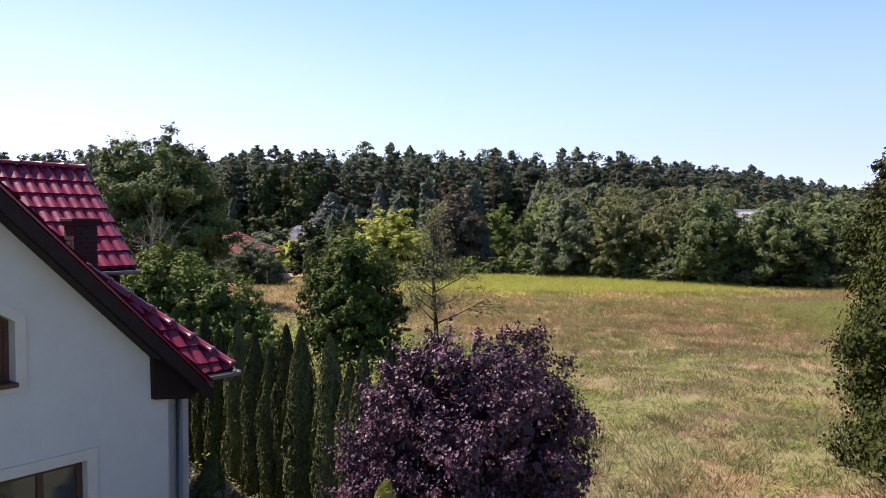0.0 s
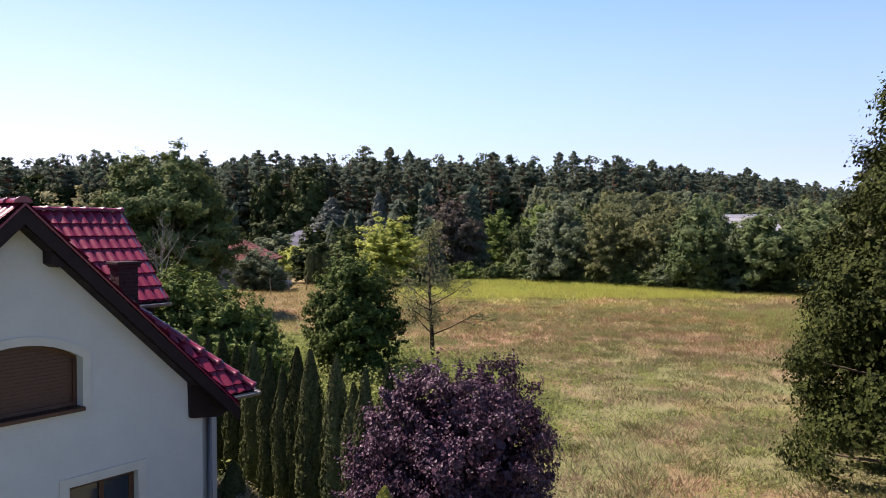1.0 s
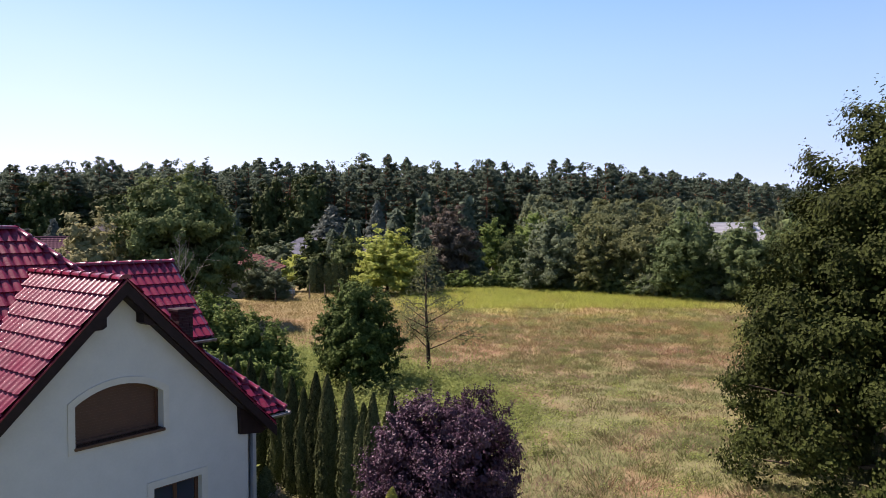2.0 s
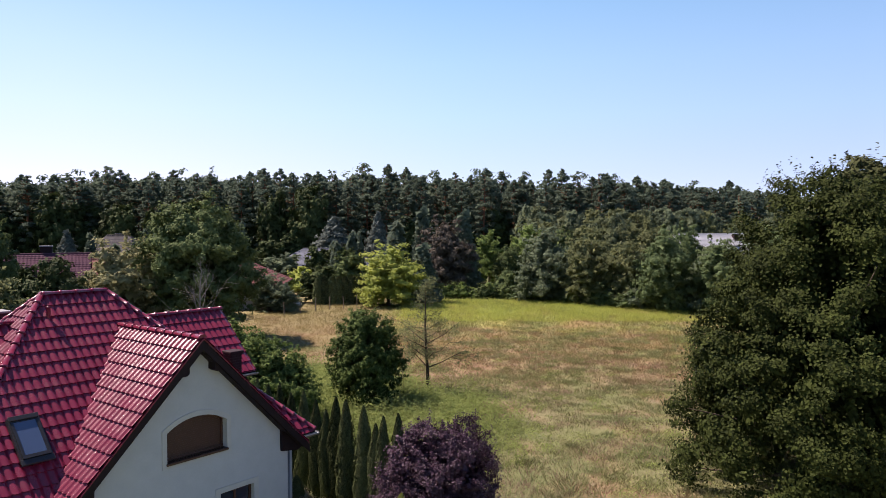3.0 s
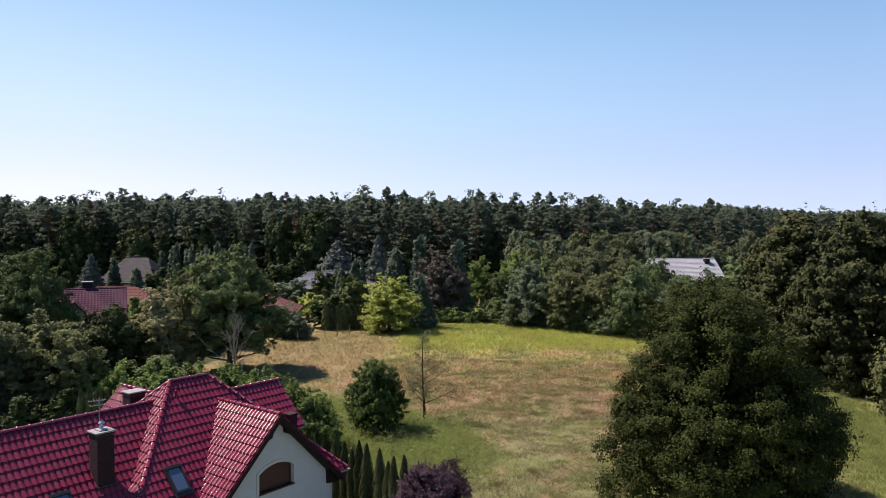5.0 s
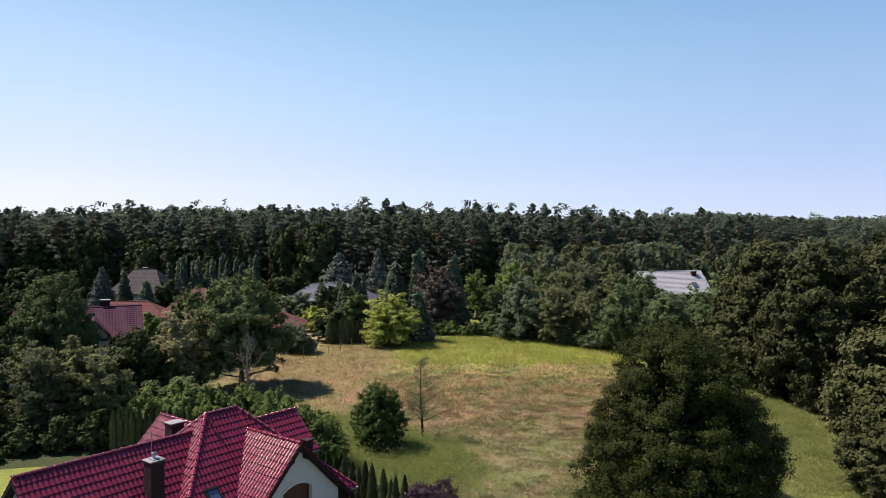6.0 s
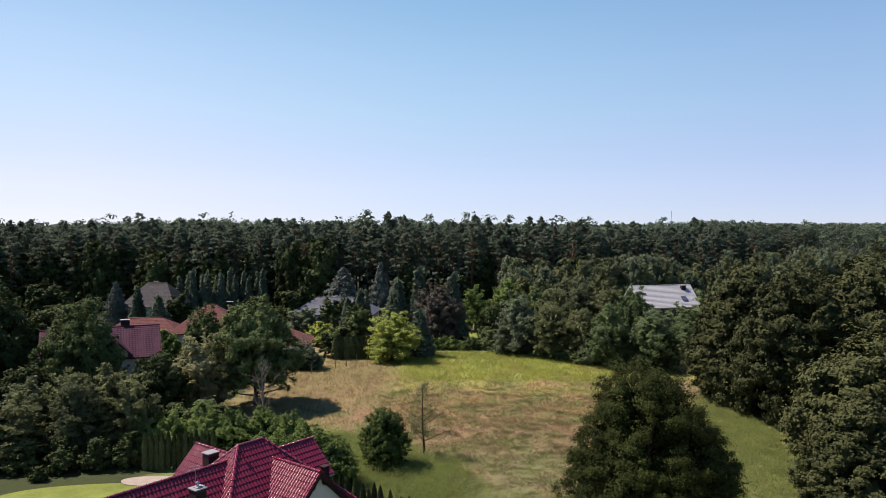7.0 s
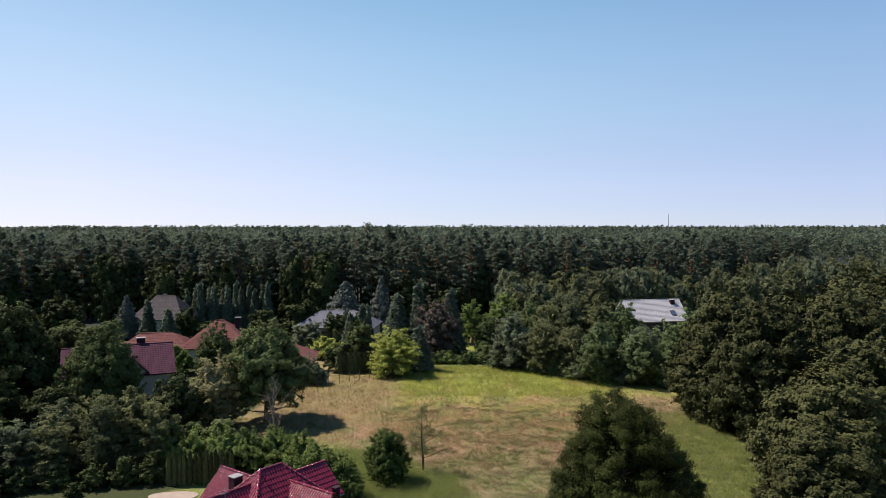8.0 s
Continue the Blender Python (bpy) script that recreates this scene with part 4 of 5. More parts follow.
oak2 = broadleaf("broadleaf_tree", "rounded leafy green tree with a full crown", 9, 7, 8500, 0.27, L_MID, M_BARK, 22, clumps=190, clump=0.06, tri=True, aspect=0.8, uneven=0.15)
oak3 = broadleaf("broadleaf_tree", "uneven leafy green tree with a full crown", 9, 7, 8500, 0.27, L_MID, M_BARK, 23, clumps=170, clump=0.065, top=0.85, tri=True, aspect=0.8, uneven=0.13)
big_tree = broadleaf("broadleaf_tree", "tall loose-crowned green tree beside the meadow", 11, 9, 34000, 0.20, L_MID, M_BARK, 24, base=0.14, clumps=260, clump=0.05, top=0.85, tri=True, aspect=0.8, uneven=0.07, shoots=0.08)
birch = broadleaf("birch_tree", "slender birch tree with drooping twigs", 8, 4, 10000, 0.18, L_BIRCH, M_BIRCHBARK, 25, clumps=130, clump=0.075, droop=0.5, narrow=1.25, tri=True, uneven=0.13, shoots=0.3)
birch2 = broadleaf("birch_tree", "slender young birch with drooping twigs", 9, 4, 8500, 0.2, L_BIRCH, M_BIRCHBARK, 26, clumps=110, clump=0.08, droop=0.5, narrow=1.4, tri=True, uneven=0.13, shoots=0.3)
far_birch = broadleaf("birch_tree", "slender birch at the edge of the wood", 9, 4, 3600, 0.3, L_BIRCH, M_BIRCHBARK, 63, clumps=90, clump=0.08, droop=0.4, narrow=1.3, tri=True, uneven=0.13, shoots=0.2)
round_tree = broadleaf("field_tree", "dense oval green tree standing alone in the meadow", 4.5, 3.7, 20000, 0.11, L_FIELD, M_BARK, 27, clumps=260, clump=0.06, aspect=0.7, uneven=0.07, top=0.95, shoots=0.25)
shrub = broadleaf("garden_shrub", "bushy light green garden shrub", 4, 4, 13000, 0.115, L_BRIGHT, M_BARK, 28, clumps=260, clump=0.05, top=0.8, uneven=0.12)
shrub2 = broadleaf("garden_shrub", "loose light green garden shrub", 3, 3.4, 9000, 0.12, L_BRIGHT, M_BARK, 29, clumps=150, clump=0.06, top=0.8, tri=True, aspect=0.8, uneven=0.16)
low_shrub = broadleaf("garden_shrub", "dense green shrub in a thicket", 3, 3.6, 1700, 0.25, L_MID, M_BARK, 30, clumps=80, clump=0.075, top=0.8, tri=True, aspect=0.8, uneven=0.12)
wood_tree = broadleaf("broadleaf_tree", "leafy green tree at the edge of the wood", 10, 7, 3300, 0.44, L_MID, M_BARK, 61, clumps=130, clump=0.065, tri=True, aspect=0.8, uneven=0.12)
wood_tree2 = broadleaf("broadleaf_tree", "tall leafy green tree at the edge of the wood", 11, 7, 3300, 0.44, L_MID, M_BARK, 62, clumps=120, clump=0.065, top=0.75, tri=True, aspect=0.8, uneven=0.13)
low_thuja = conifer("thuja", "dark green columnar thuja in a hedge", 3, 0.8, 1300, 0.17, L_THUJA, 35, taper=0.5)
thuja = conifer("thuja", "slender dark green columnar thuja", 3, 0.7, 5200, 0.08, L_THUJA, 31, taper=0.5)
thuja2 = conifer("thuja", "slender dark green columnar thuja", 3, 0.7, 5200, 0.08, L_THUJA, 32, taper=0.5)
spruce = conifer("spruce", "dark green spruce with drooping branches", 12, 5, 3000, 0.6, L_PINE, 33, taper=0.95, tiers=9)
blue_spruce = conifer("spruce", "grey-blue spruce with storeyed branches", 11, 6, 4500, 0.5, L_SPRUCE, 34, taper=0.95, tiers=8, fat=1.5)

plant(round_tree, -3.1, 24.6, 4.75, 3.65)
plant(shrub, -8.0, 21.2, 4.2, 4.4, leafmat=L_FIELD, label="bushy dark green garden shrub")
plant(shrub, -6.2, 21.0, 3.6, 3.3, 200, leafmat=L_FIELD, label="bushy dark green garden shrub")
plant(shrub, -9.8, 19.6, 4.1, 4.2, 100, leafmat=L_FIELD, label="bushy dark green garden shrub")
# trees along the right of the meadow
for x, y, h, w, p in ((33.0, 44.5, 13.3, 12.5, big_oak), (46, 48, 15.3, 14, oak3), (57, 50, 16, 14, oak3), (33.6, 37.5, 13.2, 11.0, big_oak), (42, 38, 13.6, 11.5, big_oak), (51, 39, 13.5, 12, oak3), (30.2, 20.2, 10.4, 10.5, big_oak),
                      (36.5, 24.5, 11.6, 12, big_oak), (46, 27, 13, 12, oak3), (55, 62, 15, 12, oak3), (68, 56, 16, 13, oak3), (64, 70, 15, 12, oak2), (76, 66, 16, 13, oak3), (37, 31, 9.5, 9, oak2), (27.2, 15.2, 7.2, 8.0, big_oak)):
    plant(p, x, y, h, w, leafmat=L_OAK)
# trees behind the meadow
for x, y, h, w, p, mt in ((13.4, 95, 9.4, 7.6, oak3, L_BRIGHT), (12, 71, 8.3, 6.5, oak2, L_GREY), (16.2, 67, 8, 5.2, birch, L_BIRCH), (20.2, 66, 7.4, 5.5, oak3, L_BIRCH), (22.8, 62, 8.0, 6.2, oak2, L_LEAF),
                          (27.5, 60.5, 7.2, 6.2, oak2, L_LEAF), (31.5, 60, 6.3, 5.5, oak3, L_LEAF), (35, 58, 6.8, 6, oak2, L_LEAF), (30, 68, 7.2, 6, oak3, L_GREY), (35, 70, 7, 6, oak2, L_LEAF),
                          (18.5, 78, 9.6, 6, birch, L_BIRCH), (22, 84, 10.6, 6.5, oak3, L_MIXED), (17.0, 88, 8.0, 5.5, oak2, L_MID), (27, 82, 9.5, 6, birch2, L_BIRCH), (7.5, 92, 8.2, 5.0, birch2, L_BRIGHT), (9.5, 84, 6.5, 4.5, oak3, L_MID),
                          (1.0, 80, 9.2, 7, oak2, L_RUSSET), (40, 74, 8.5, 6.5, oak2, L_LEAF), (45, 70, 8.5, 7, oak3, L_LEAF), (31, 80, 8.5, 6, oak2, L_LEAF)):
    plant(p, x, y, h, w, leafmat=mt)
plant(oak2, -5.0, 66.5, 6.6, 7.2, leafmat=L_YELLOW, label="yellow-green tree at the end of the meadow")
plant(spruce, -1.4, 70, 6.6, 4.2)
plant(spruce, -1.9, 90, 11.2, 4.6)
plant(spruce, 3.5, 84, 10.5, 5)
plant(spruce, -5.6, 91, 9.3, 5.5)
plant(spruce, -13.2, 86, 6.6, 3.4)
plant(wood_tree2, -16.4, 91, 6.6, 4.8, leafmat=L_ALDER)
plant(spruce, -14.6, 92, 6.4, 3.0)
plant(wood_tree2, -12.4, 87.5, 7.2, 4.6, leafmat=L_ALDER)
plant(spruce, -11.3, 86.5, 7.8, 3.4)
plant(spruce, -10.4, 88, 7.6, 2.4)
for i in range(6):
    plant(low_thuja, -18.6 + i * 0.75, 86.5 + 0.3 * (i % 2), 3.0 + 0.3 * (i % 3), 1.2)
plant(blue_spruce, -16.4, 105, 10.0, 8.5)
plant(blue_spruce, -9.5, 106, 10.8, 5)
# left garden trees
for x, y, h, w, p, mt in ((-17.4, 43.8, 11.0, 8.8, big_tree, L_MID), (-21.9, 40.6, 7.5, 6.2, oak2, L_OLIVE), (-24.4, 37.3, 7.0, 5.6, oak3, L_ALDER), (-27.5, 60.8, 8.0, 5.2, oak2, L_MID), (-36.0, 46, 11.2, 8.6, oak, L_MID),
                          (-54, 58, 12.5, 9, birch, L_MID), (-62, 64, 14, 10, oak3, L_ALDER), (-45.0, 45, 13.6, 9, oak3, L_ALDER), (-52, 48, 13, 10, oak3, L_ALDER), (-44, 36, 8, 8, oak3, L_ALDER), (-37, 38, 5.5, 6, oak3, L_ALDER),
                          (-28.9, 29.6, 7.0, 4.4, birch, L_BIRCH), (-25.6, 29.4, 7.3, 4.6, birch2, L_BIRCH), (-23.2, 28.4, 6.6, 4.2, birch, L_BIRCH), (-30.9, 26.0, 5.6, 4.4, birch2, L_BIRCH), (-33.4, 25.5, 5.4, 4.6, birch, L_GREY),
                          (-36.2, 26, 5.6, 5, birch2, L_MID), (-39.0, 27.5, 6.2, 4.6, birch, L_MIXED), (-27.2, 27.5, 6.8, 4.2, birch, L_MIXED), (-31.6, 29, 6.3, 4.4, birch2, L_MIXED),
                          (-42, 31, 6, 6, oak2, L_ALDER), (-23.5, 61, 5.5, 4.6, oak3, L_GREY), (-16.4, 61.6, 3.9, 3.8, oak2, L_GREY)):
    plant(p, x, y, h, w, leafmat=mt)
for x, y, h, w in ((-22.0, 28.2, 3.9, 3.6), (-20.0, 28.0, 3.6, 3.6), (-17.6, 28.4, 3.5, 3.6), (-15.2, 28.6, 3.5, 3.6), (-12.9, 28.2, 3.4, 3.4), (-10.8, 27.6, 3.3, 3.4), (-9.2, 25.5, 3.2, 3.4), (-8.2, 22.5, 3.6, 3.6), (-18.8, 31, 3.2, 4), (-13.6, 31.5, 2.8, 3.6)):
    plant(shrub2, x, y, h, w)
for x, y, h, w in ((-29.5, 24.2, 1.9, 2.6), (-26.8, 24.6, 2.2, 2.8), (-24.5, 25.0, 2.4, 2.8), (-22.3, 25.4, 2.6, 2.6), (-32.5, 23.6, 2.2, 2.8), (-35.5, 23.0, 2.2, 3.0), (-38.5, 22.5, 2.5, 3.2), (-27.6, 22.6, 1.1, 1.5)):
    plant(low_shrub, x, y, h, w, leafmat=L_ALDER)
for x, y, h, w, p, mt in ((-47, 96, 6, 4, spruce, None), (-51, 97, 7.5, 3.5, spruce, None), (-56, 100, 8, 4.5, blue_spruce, None), (-44.5, 99, 6, 5, wood_tree, L_ALDER), (-38, 92, 4.5, 5, wood_tree, L_ALDER), (-27, 72, 5.5, 5, oak3, L_ALDER),
                          (-30, 66, 6.5, 5, oak2, L_MID), (-35, 68, 4, 4, low_shrub, L_BRIGHT), (-24, 78, 6, 6, wood_tree, L_ALDER), (-20, 86, 5.5, 6, wood_tree2, L_GREY), (-11.6, 84, 6.2, 4.5, wood_tree2, L_MID), (-17, 79, 3.5, 4, low_shrub, L_YELLOW),
                          (-14.8, 79, 3.2, 4, low_shrub, L_YELLOW), (-14.8, 61.0, 3.0, 3.0, oak3, L_GREY), (-22.5, 57, 7, 6, oak2, L_ALDER), (-12.5, 70, 4.2, 5.5, wood_tree, L_ALDER), (-48, 62, 8, 7, oak3, L_ALDER), (-60, 50, 11, 10, oak3, L_ALDER),
                          (-68, 70, 13, 11, wood_tree, L_ALDER), (-75, 85, 13, 10, wood_tree2, L_ALDER), (-62, 88, 9, 8, wood_tree, L_ALDER), (-56, 78, 7, 7, wood_tree2, L_MID), (-30, 96, 6, 6, wood_tree, L_ALDER), (-24, 100, 8, 7, wood_tree2, L_ALDER)):
    plant(p, x, y, h, w, leafmat=mt)
# thuja rows
for i, (x, y, tip) in enumerate(((-0.84, 11.25, 2.98), (-1.3, 11.7, 2.79), (-1.55, 11.95, 2.5), (-1.95, 12.35, 2.92), (-2.57, 12.95, 2.97), (-2.95, 13.5, 2.93), (-3.3, 13.65, 2.5), (-3.66, 13.9, 2.74),
                                 (-4.18, 14.6, 2.86), (-4.7, 15.05, 2.7), (-5.2, 15.6, 2.9), (-5.7, 16.05, 2.8), (-6.2, 16.5, 2.9), (-3.95, 12.2, 0.9))):
    plant(thuja if i % 2 else thuja2, x, y, tip - float(gz(x, y)) + 0.08, 0.52 + 0.05 * math.sin(i * 5))
# an added shorter row behind, standing in for the shade between the thujas
for i in range(12):
    x, y = -0.75 - i * 0.46, 11.75 + i * 0.46
    plant(low_thuja, x, y, 2.25 + 0.2 * math.sin(i * 1.7), 0.62)
for i in range(13):
    plant(low_thuja, -20.8 + i * 0.42, 24.6 + 0.1 * (i % 3), 2.8 + 0.15 * math.sin(i * 2.2), 0.46)
for i in range(9):
    plant(low_thuja, -12.6 + i * 0.72, 67.5 + 0.1 * i, 3.1, 1.1)
for i in range(13):
    plant(spruce, -49 + i * 1.35, 112 + 1.5 * (i % 2), 8.0 + (i * 7 % 5) * 0.4, 2.9, label="dark green spruce in a row behind the gardens")
gold = conifer("golden_conifer", "small golden-yellow garden conifer", 2.9, 0.8, 4000, 0.07, L_GOLD, 36, taper=0.6)
plant(gold, -0.5, 6.25, 3.2, 0.72)
plant(gold, -0.72, 6.35, 2.85, 0.7)
pale = broadleaf("flowering_shrub", "low pale flowering garden shrub", 1.2, 1.5, 2600, 0.07, L_STRAW, M_BARK, 37, clumps=60, clump=0.09)
for x, y, w, mt, tip in ((-4.95, 13.1, 1.2, L_GREY, 0.75), (-4.4, 12.6, 1.1, L_STRAW, 0.62), (-3.85, 12.2, 1.1, L_STRAW, 0.72), (-3.35, 11.8, 1.0, L_OLIVE, 0.6), (-2.85, 11.3, 1.0, L_STRAW, 0.55), (-2.35, 10.9, 1.0, L_GREY, 0.5), (-1.8, 10.5, 0.9, L_OLIVE, 0.42)):
    plant(pale, x, y, tip - float(gz(x, y)), w, leafmat=mt)
# thickets that close the gardens and the meadow's end
rng = np.random.default_rng(33)
for i in range(46):
    t = i / 45
    x = 8 + 28 * t + rng.uniform(-0.6, 0.6)
    y = np.interp(x, (8, 15, 21, 28, 36), (74, 68, 62, 60, 56)) + rng.uniform(0, 3)
    plant(low_shrub, x, y, rng.uniform(1.6, 3.4), rng.uniform(2.6, 3.8), leafmat=(L_LEAF, L_MID, L_GREY)[i % 3])
for i in range(16):
    plant(low_shrub, -3 + i * 0.85, 75.0 + rng.uniform(-0.5, 0.5), rng.uniform(1.2, 2.0), rng.uniform(1.8, 2.6), leafmat=(L_MID, L_BRIGHT)[i % 2])
for i in range(70):
    x, y = rng.uniform(-60, -17), rng.uniform(30, 72)
    if -46 < x < -31 and y > 49 or -40 < x < -25 and y > 37 or x > -22 and y > 36 or y < 31 and x > -36:
        continue
    plant(low_shrub, x, y, rng.uniform(2.2, 4.0), rng.uniform(3.5, 5), leafmat=(L_MID, L_ALDER, L_ALDER, L_ALDER)[i % 4])
for i in range(24):
    x, y = rng.uniform(-48, -33), rng.uniform(18, 27)
    plant(low_shrub, x, y, rng.uniform(2.5, 4.5), rng.uniform(3, 4.5), leafmat=(L_MID, L_ALDER, L_ALDER, L_ALDER)[i % 4])

# pines of the wood's edge, then the wood behind them
pines = [pine("pine_tree", "tall Scots pine with a dark open crown", 20, 6.5, 5200, 0.30, 41 + i, 0.22 + 0.05 * i) for i in range(4)]
far_pines = [pine("pine_tree", "tall Scots pine inside the dark wood", 20, 6.5, 1500, 0.5, 45 + i, 0.35 + 0.05 * i) for i in range(4)]
rng = np.random.default_rng(77)


def wood_edge(x):
    return float(np.interp(x, (38, 110, 220, 600), (124, 198, 240, 330))) + 3 * math.sin(x * 0.07)


behind = []
for row, (back, step) in enumerate(((0, 3.4), (6, 3.2), (12, 3.4), (18.5, 3.6))):
    for x in np.arange(-122, 262, step):
        px, py = x + rng.uniform(-1.5, 1.5), wood_edge(x) + back + rng.uniform(-2.5, 2.5)
        tall = (17.4, 18.6, 19.2, 19.6)[row] * np.interp(x, (-120, 40, 60, 130, 260), (1.0, 1.0, 0.95, 0.92, 0.85)) * (1 + 0.05 * math.sin(x * 0.23 + row * 2))
        tall *= rng.uniform(0.9, 1.07)
        if row == 3 or x > 128:
            behind.append((px, py, tall))
        else:
            plant((pines if row < 2 else far_pines)[int(rng.integers(4))], px, py, tall, rng.uniform(5.8, 8.2), z=-0.1)
for x in np.arange(-125, 40, 2.9):
    tall = rng.uniform(10, 16.5) if x < -22 else rng.uniform(6, 13)
    plant((wood_tree, wood_tree2, wood_tree, spruce)[int(rng.integers(4))], x + rng.uniform(-2, 2), wood_edge(x) - rng.uniform(-3, 7), tall, rng.uniform(6.5, 9.5), z=-0.1, leafmat=L_ALDER)
# the young birch wood before the pines
for i in range(230):
    x = 15 + 220 * rng.uniform() ** 1.5
    hi = wood_edge(x) - 1
    lo = min(92 + 0.62 * max(0, x - 22), hi - 20)
    y = rng.uniform(lo, hi)
    if 32 < x < 53 and y < 113:
        y = rng.uniform(113, 124)
    plant((far_birch, wood_tree, far_birch, far_birch, wood_tree2)[i % 5], x, y, rng.uniform(8.5, 12.5), rng.uniform(4.2, 6.2), z=-0.1, leafmat=(L_BIRCH, L_GREY, L_BIRCH, L_MIXED, L_MIXED)[i % 5])


def far_wood():
    """Crowns of the wood behind, each a heap of needle clumps."""
    rng = np.random.default_rng(5)
    cards = []
    for i in range(4000 + len(behind)):
        y = 134 + 1500 * rng.uniform() ** 2.3
        x = rng.uniform(-0.85, 0.85) * (y + 60)
        if y < wood_edge(x) + 22:
            y = wood_edge(x) + 22 + rng.uniform(0, 16)
        h = (18.0 if y < 220 else 17.0) + 0.9 * math.sin(x * 0.031 + y * 0.017) + 0.5 * math.sin(x * 0.11 - y * 0.07) + rng.normal() * 0.5
        if i >= 4000:
            x, y, h = behind[i - 4000]
        near_row = y < 230
        k, n_c = (210, 16) if near_row else (64, 7)
        sz = 0.75 if near_row else 1.2 if y < 600 else 2.1
        ch, ca = rng.uniform(0, 1, n_c), rng.uniform(0, 6.28, n_c)
        cr = rng.uniform(2.6, 4.0) * (1.02 - ch ** 2.4) ** 0.6 * rng.uniform(0.2, 0.9, n_c)
        c = np.stack([x + cr * np.cos(ca), y + cr * np.sin(ca), h * 0.52 + h * 0.46 * ch], 1)
        d = unit(rng.normal(size=(k, 3)) + np.array((0, 0, 0.4)))
        pos = c[rng.integers(0, n_c, k)] + d * rng.uniform(0.5, 1.35, (k, 1)) * np.array((1, 1, 0.6))
        cards.append(leaf_cards(rng, pos, d + np.array((0, 0, 0.5)), sz, 0.6, 0.4, tri=True))
    tagged(new("far_wood", card_mesh("far_wood", np.concatenate(cards), L_FARPINE)), "dense dark green pine wood stretching to the horizon", "wood", kind="stuff")


far_wood()


# bare and nearly bare trees
def bare_tree(name, label, h, spread, seed, barkmat, branches, leaves=0, leafmat=None, up=0.6, r0=0.06, low=0.2):
    rng = np.random.default_rng(seed)
    t = tree_thing(name, label, "tree")
    zs = np.linspace(0, 1, 9)
    sway = np.cumsum(rng.normal(size=(9, 2)) * 0.012 * h, axis=0)
    path = np.stack([sway[:, 0], sway[:, 1], zs * h], 1)
    path[0, 2] = -0.2
    part("trunk", tubes_mesh("trunk", [tube(path, r0 * (1 - zs * 0.92), 8)], barkmat), barkmat, t)
    tips = []
    for i in range(branches):
        k = low + (0.97 - low) * (i + rng.uniform(0, 0.8)) / branches
        a = np.array([np.interp(k, zs, path[:, j]) for j in range(3)])
        ang = i * 2.4 + rng.normal() * 0.3
        ln = spread * np.interp(k, (0, 0.25, 0.45, 0.62, 0.85, 1), (0.75, 1.0, 0.95, 0.5, 0.22, 0.25)) * rng.uniform(0.7, 1.2)
        d = np.array((math.cos(ang), math.sin(ang), up * rng.uniform(0.5, 1.3)))
        d /= np.linalg.norm(d)
        p1 = a + d * ln * 0.5 + rng.normal(size=3) * 0.04 * ln
        p2 = a + d * ln + np.array((0, 0, 0.12 * ln)) + rng.normal(size=3) * 0.08 * ln
        rr = r0 * (1 - k * 0.8) * 0.4
        tb = [tube([a, p1, p2], [rr, rr * 0.6, rr * 0.15], 5)]
        for j in range(5):
            f = rng.uniform(0.3, 0.95)
            s = a + (p2 - a) * f
            e = s + (d * 0.5 + rng.normal(size=3) * 0.45) * ln * 0.4
            tb.append(tube([s, e], [rr * 0.35, rr * 0.1], 4))
            tips += [e, (s + e) / 2]
        tips += [p2, p1 * 0.4 + p2 * 0.6]
        part("limb", tubes_mesh("limb", tb, barkmat), barkmat, t)
    if leaves:
        tips = np.array(tips)
        share = np.interp(tips[:, 2] / h, (0.3, 0.55, 0.65, 0.85, 0.95), (1.0, 0.9, 0.25, 0.2, 0.5))
        pick = rng.choice(len(tips), leaves, p=share / share.sum())
        pos = tips[pick] + rng.normal(size=(leaves, 3)) * 0.16
        part("crown", card_mesh("crown", leaf_cards(rng, pos, rng.normal(size=(leaves, 3)), 0.10), leafmat), leafmat, t)
    t["h0"], t["w0"] = h, spread * 2
    return t


sap = bare_tree("young_tree", "thin young tree with few leaves in the meadow", 6.3, 1.9, 51, M_DARKBARK, 30, 3600, L_BIRCH, 0.5, 0.11, 0.2)
plant(sap, -0.22, 27.6, 5.8, 3.6, 0)
dead = bare_tree("dead_tree", "dead tree with bare grey branches", 5.6, 2.6, 52, M_PALEBARK, 30, up=1.3, r0=0.13, low=0.06)
plant(dead, -15.1, 37.3, 6.3, 5.0, 0)


# grass of the meadow
def grass(name, label, spots, height, width, blades, material, seed, lean=0.8):
    rng = np.random.default_rng(seed)
    k = len(spots)
    x = np.repeat(spots[:, 0], blades) + rng.normal(size=k * blades) * width * 1.2
    y = np.repeat(spots[:, 1], blades) + rng.normal(size=k * blades) * width * 1.2
    z = gz(x, y) - 0.02
    n = len(x)
    hh = np.repeat(height * rng.uniform(0.5, 1.3, k), blades) * rng.uniform(0.6, 1.15, n)
    a = rng.uniform(0, 6.28, n)
    wd = width * 0.085 * rng.uniform(0.6, 1.4, n)
    base = np.stack([x, y, z], 1)
    side = np.stack([np.cos(a), np.sin(a), a * 0], 1) * wd[:, None]
    tip = base + np.stack([rng.normal(size=n) * lean * hh, rng.normal(size=n) * lean * hh, hh], 1)
    V = np.stack([base - side, base + side, tip], 1)
    me = mesh_arrays(name, V.reshape(-1, 3), np.arange(n * 3).reshape(-1, 3), material)
    return tagged(new(name, me), label, "grass", kind="stuff")


rng = np.random.default_rng(9)


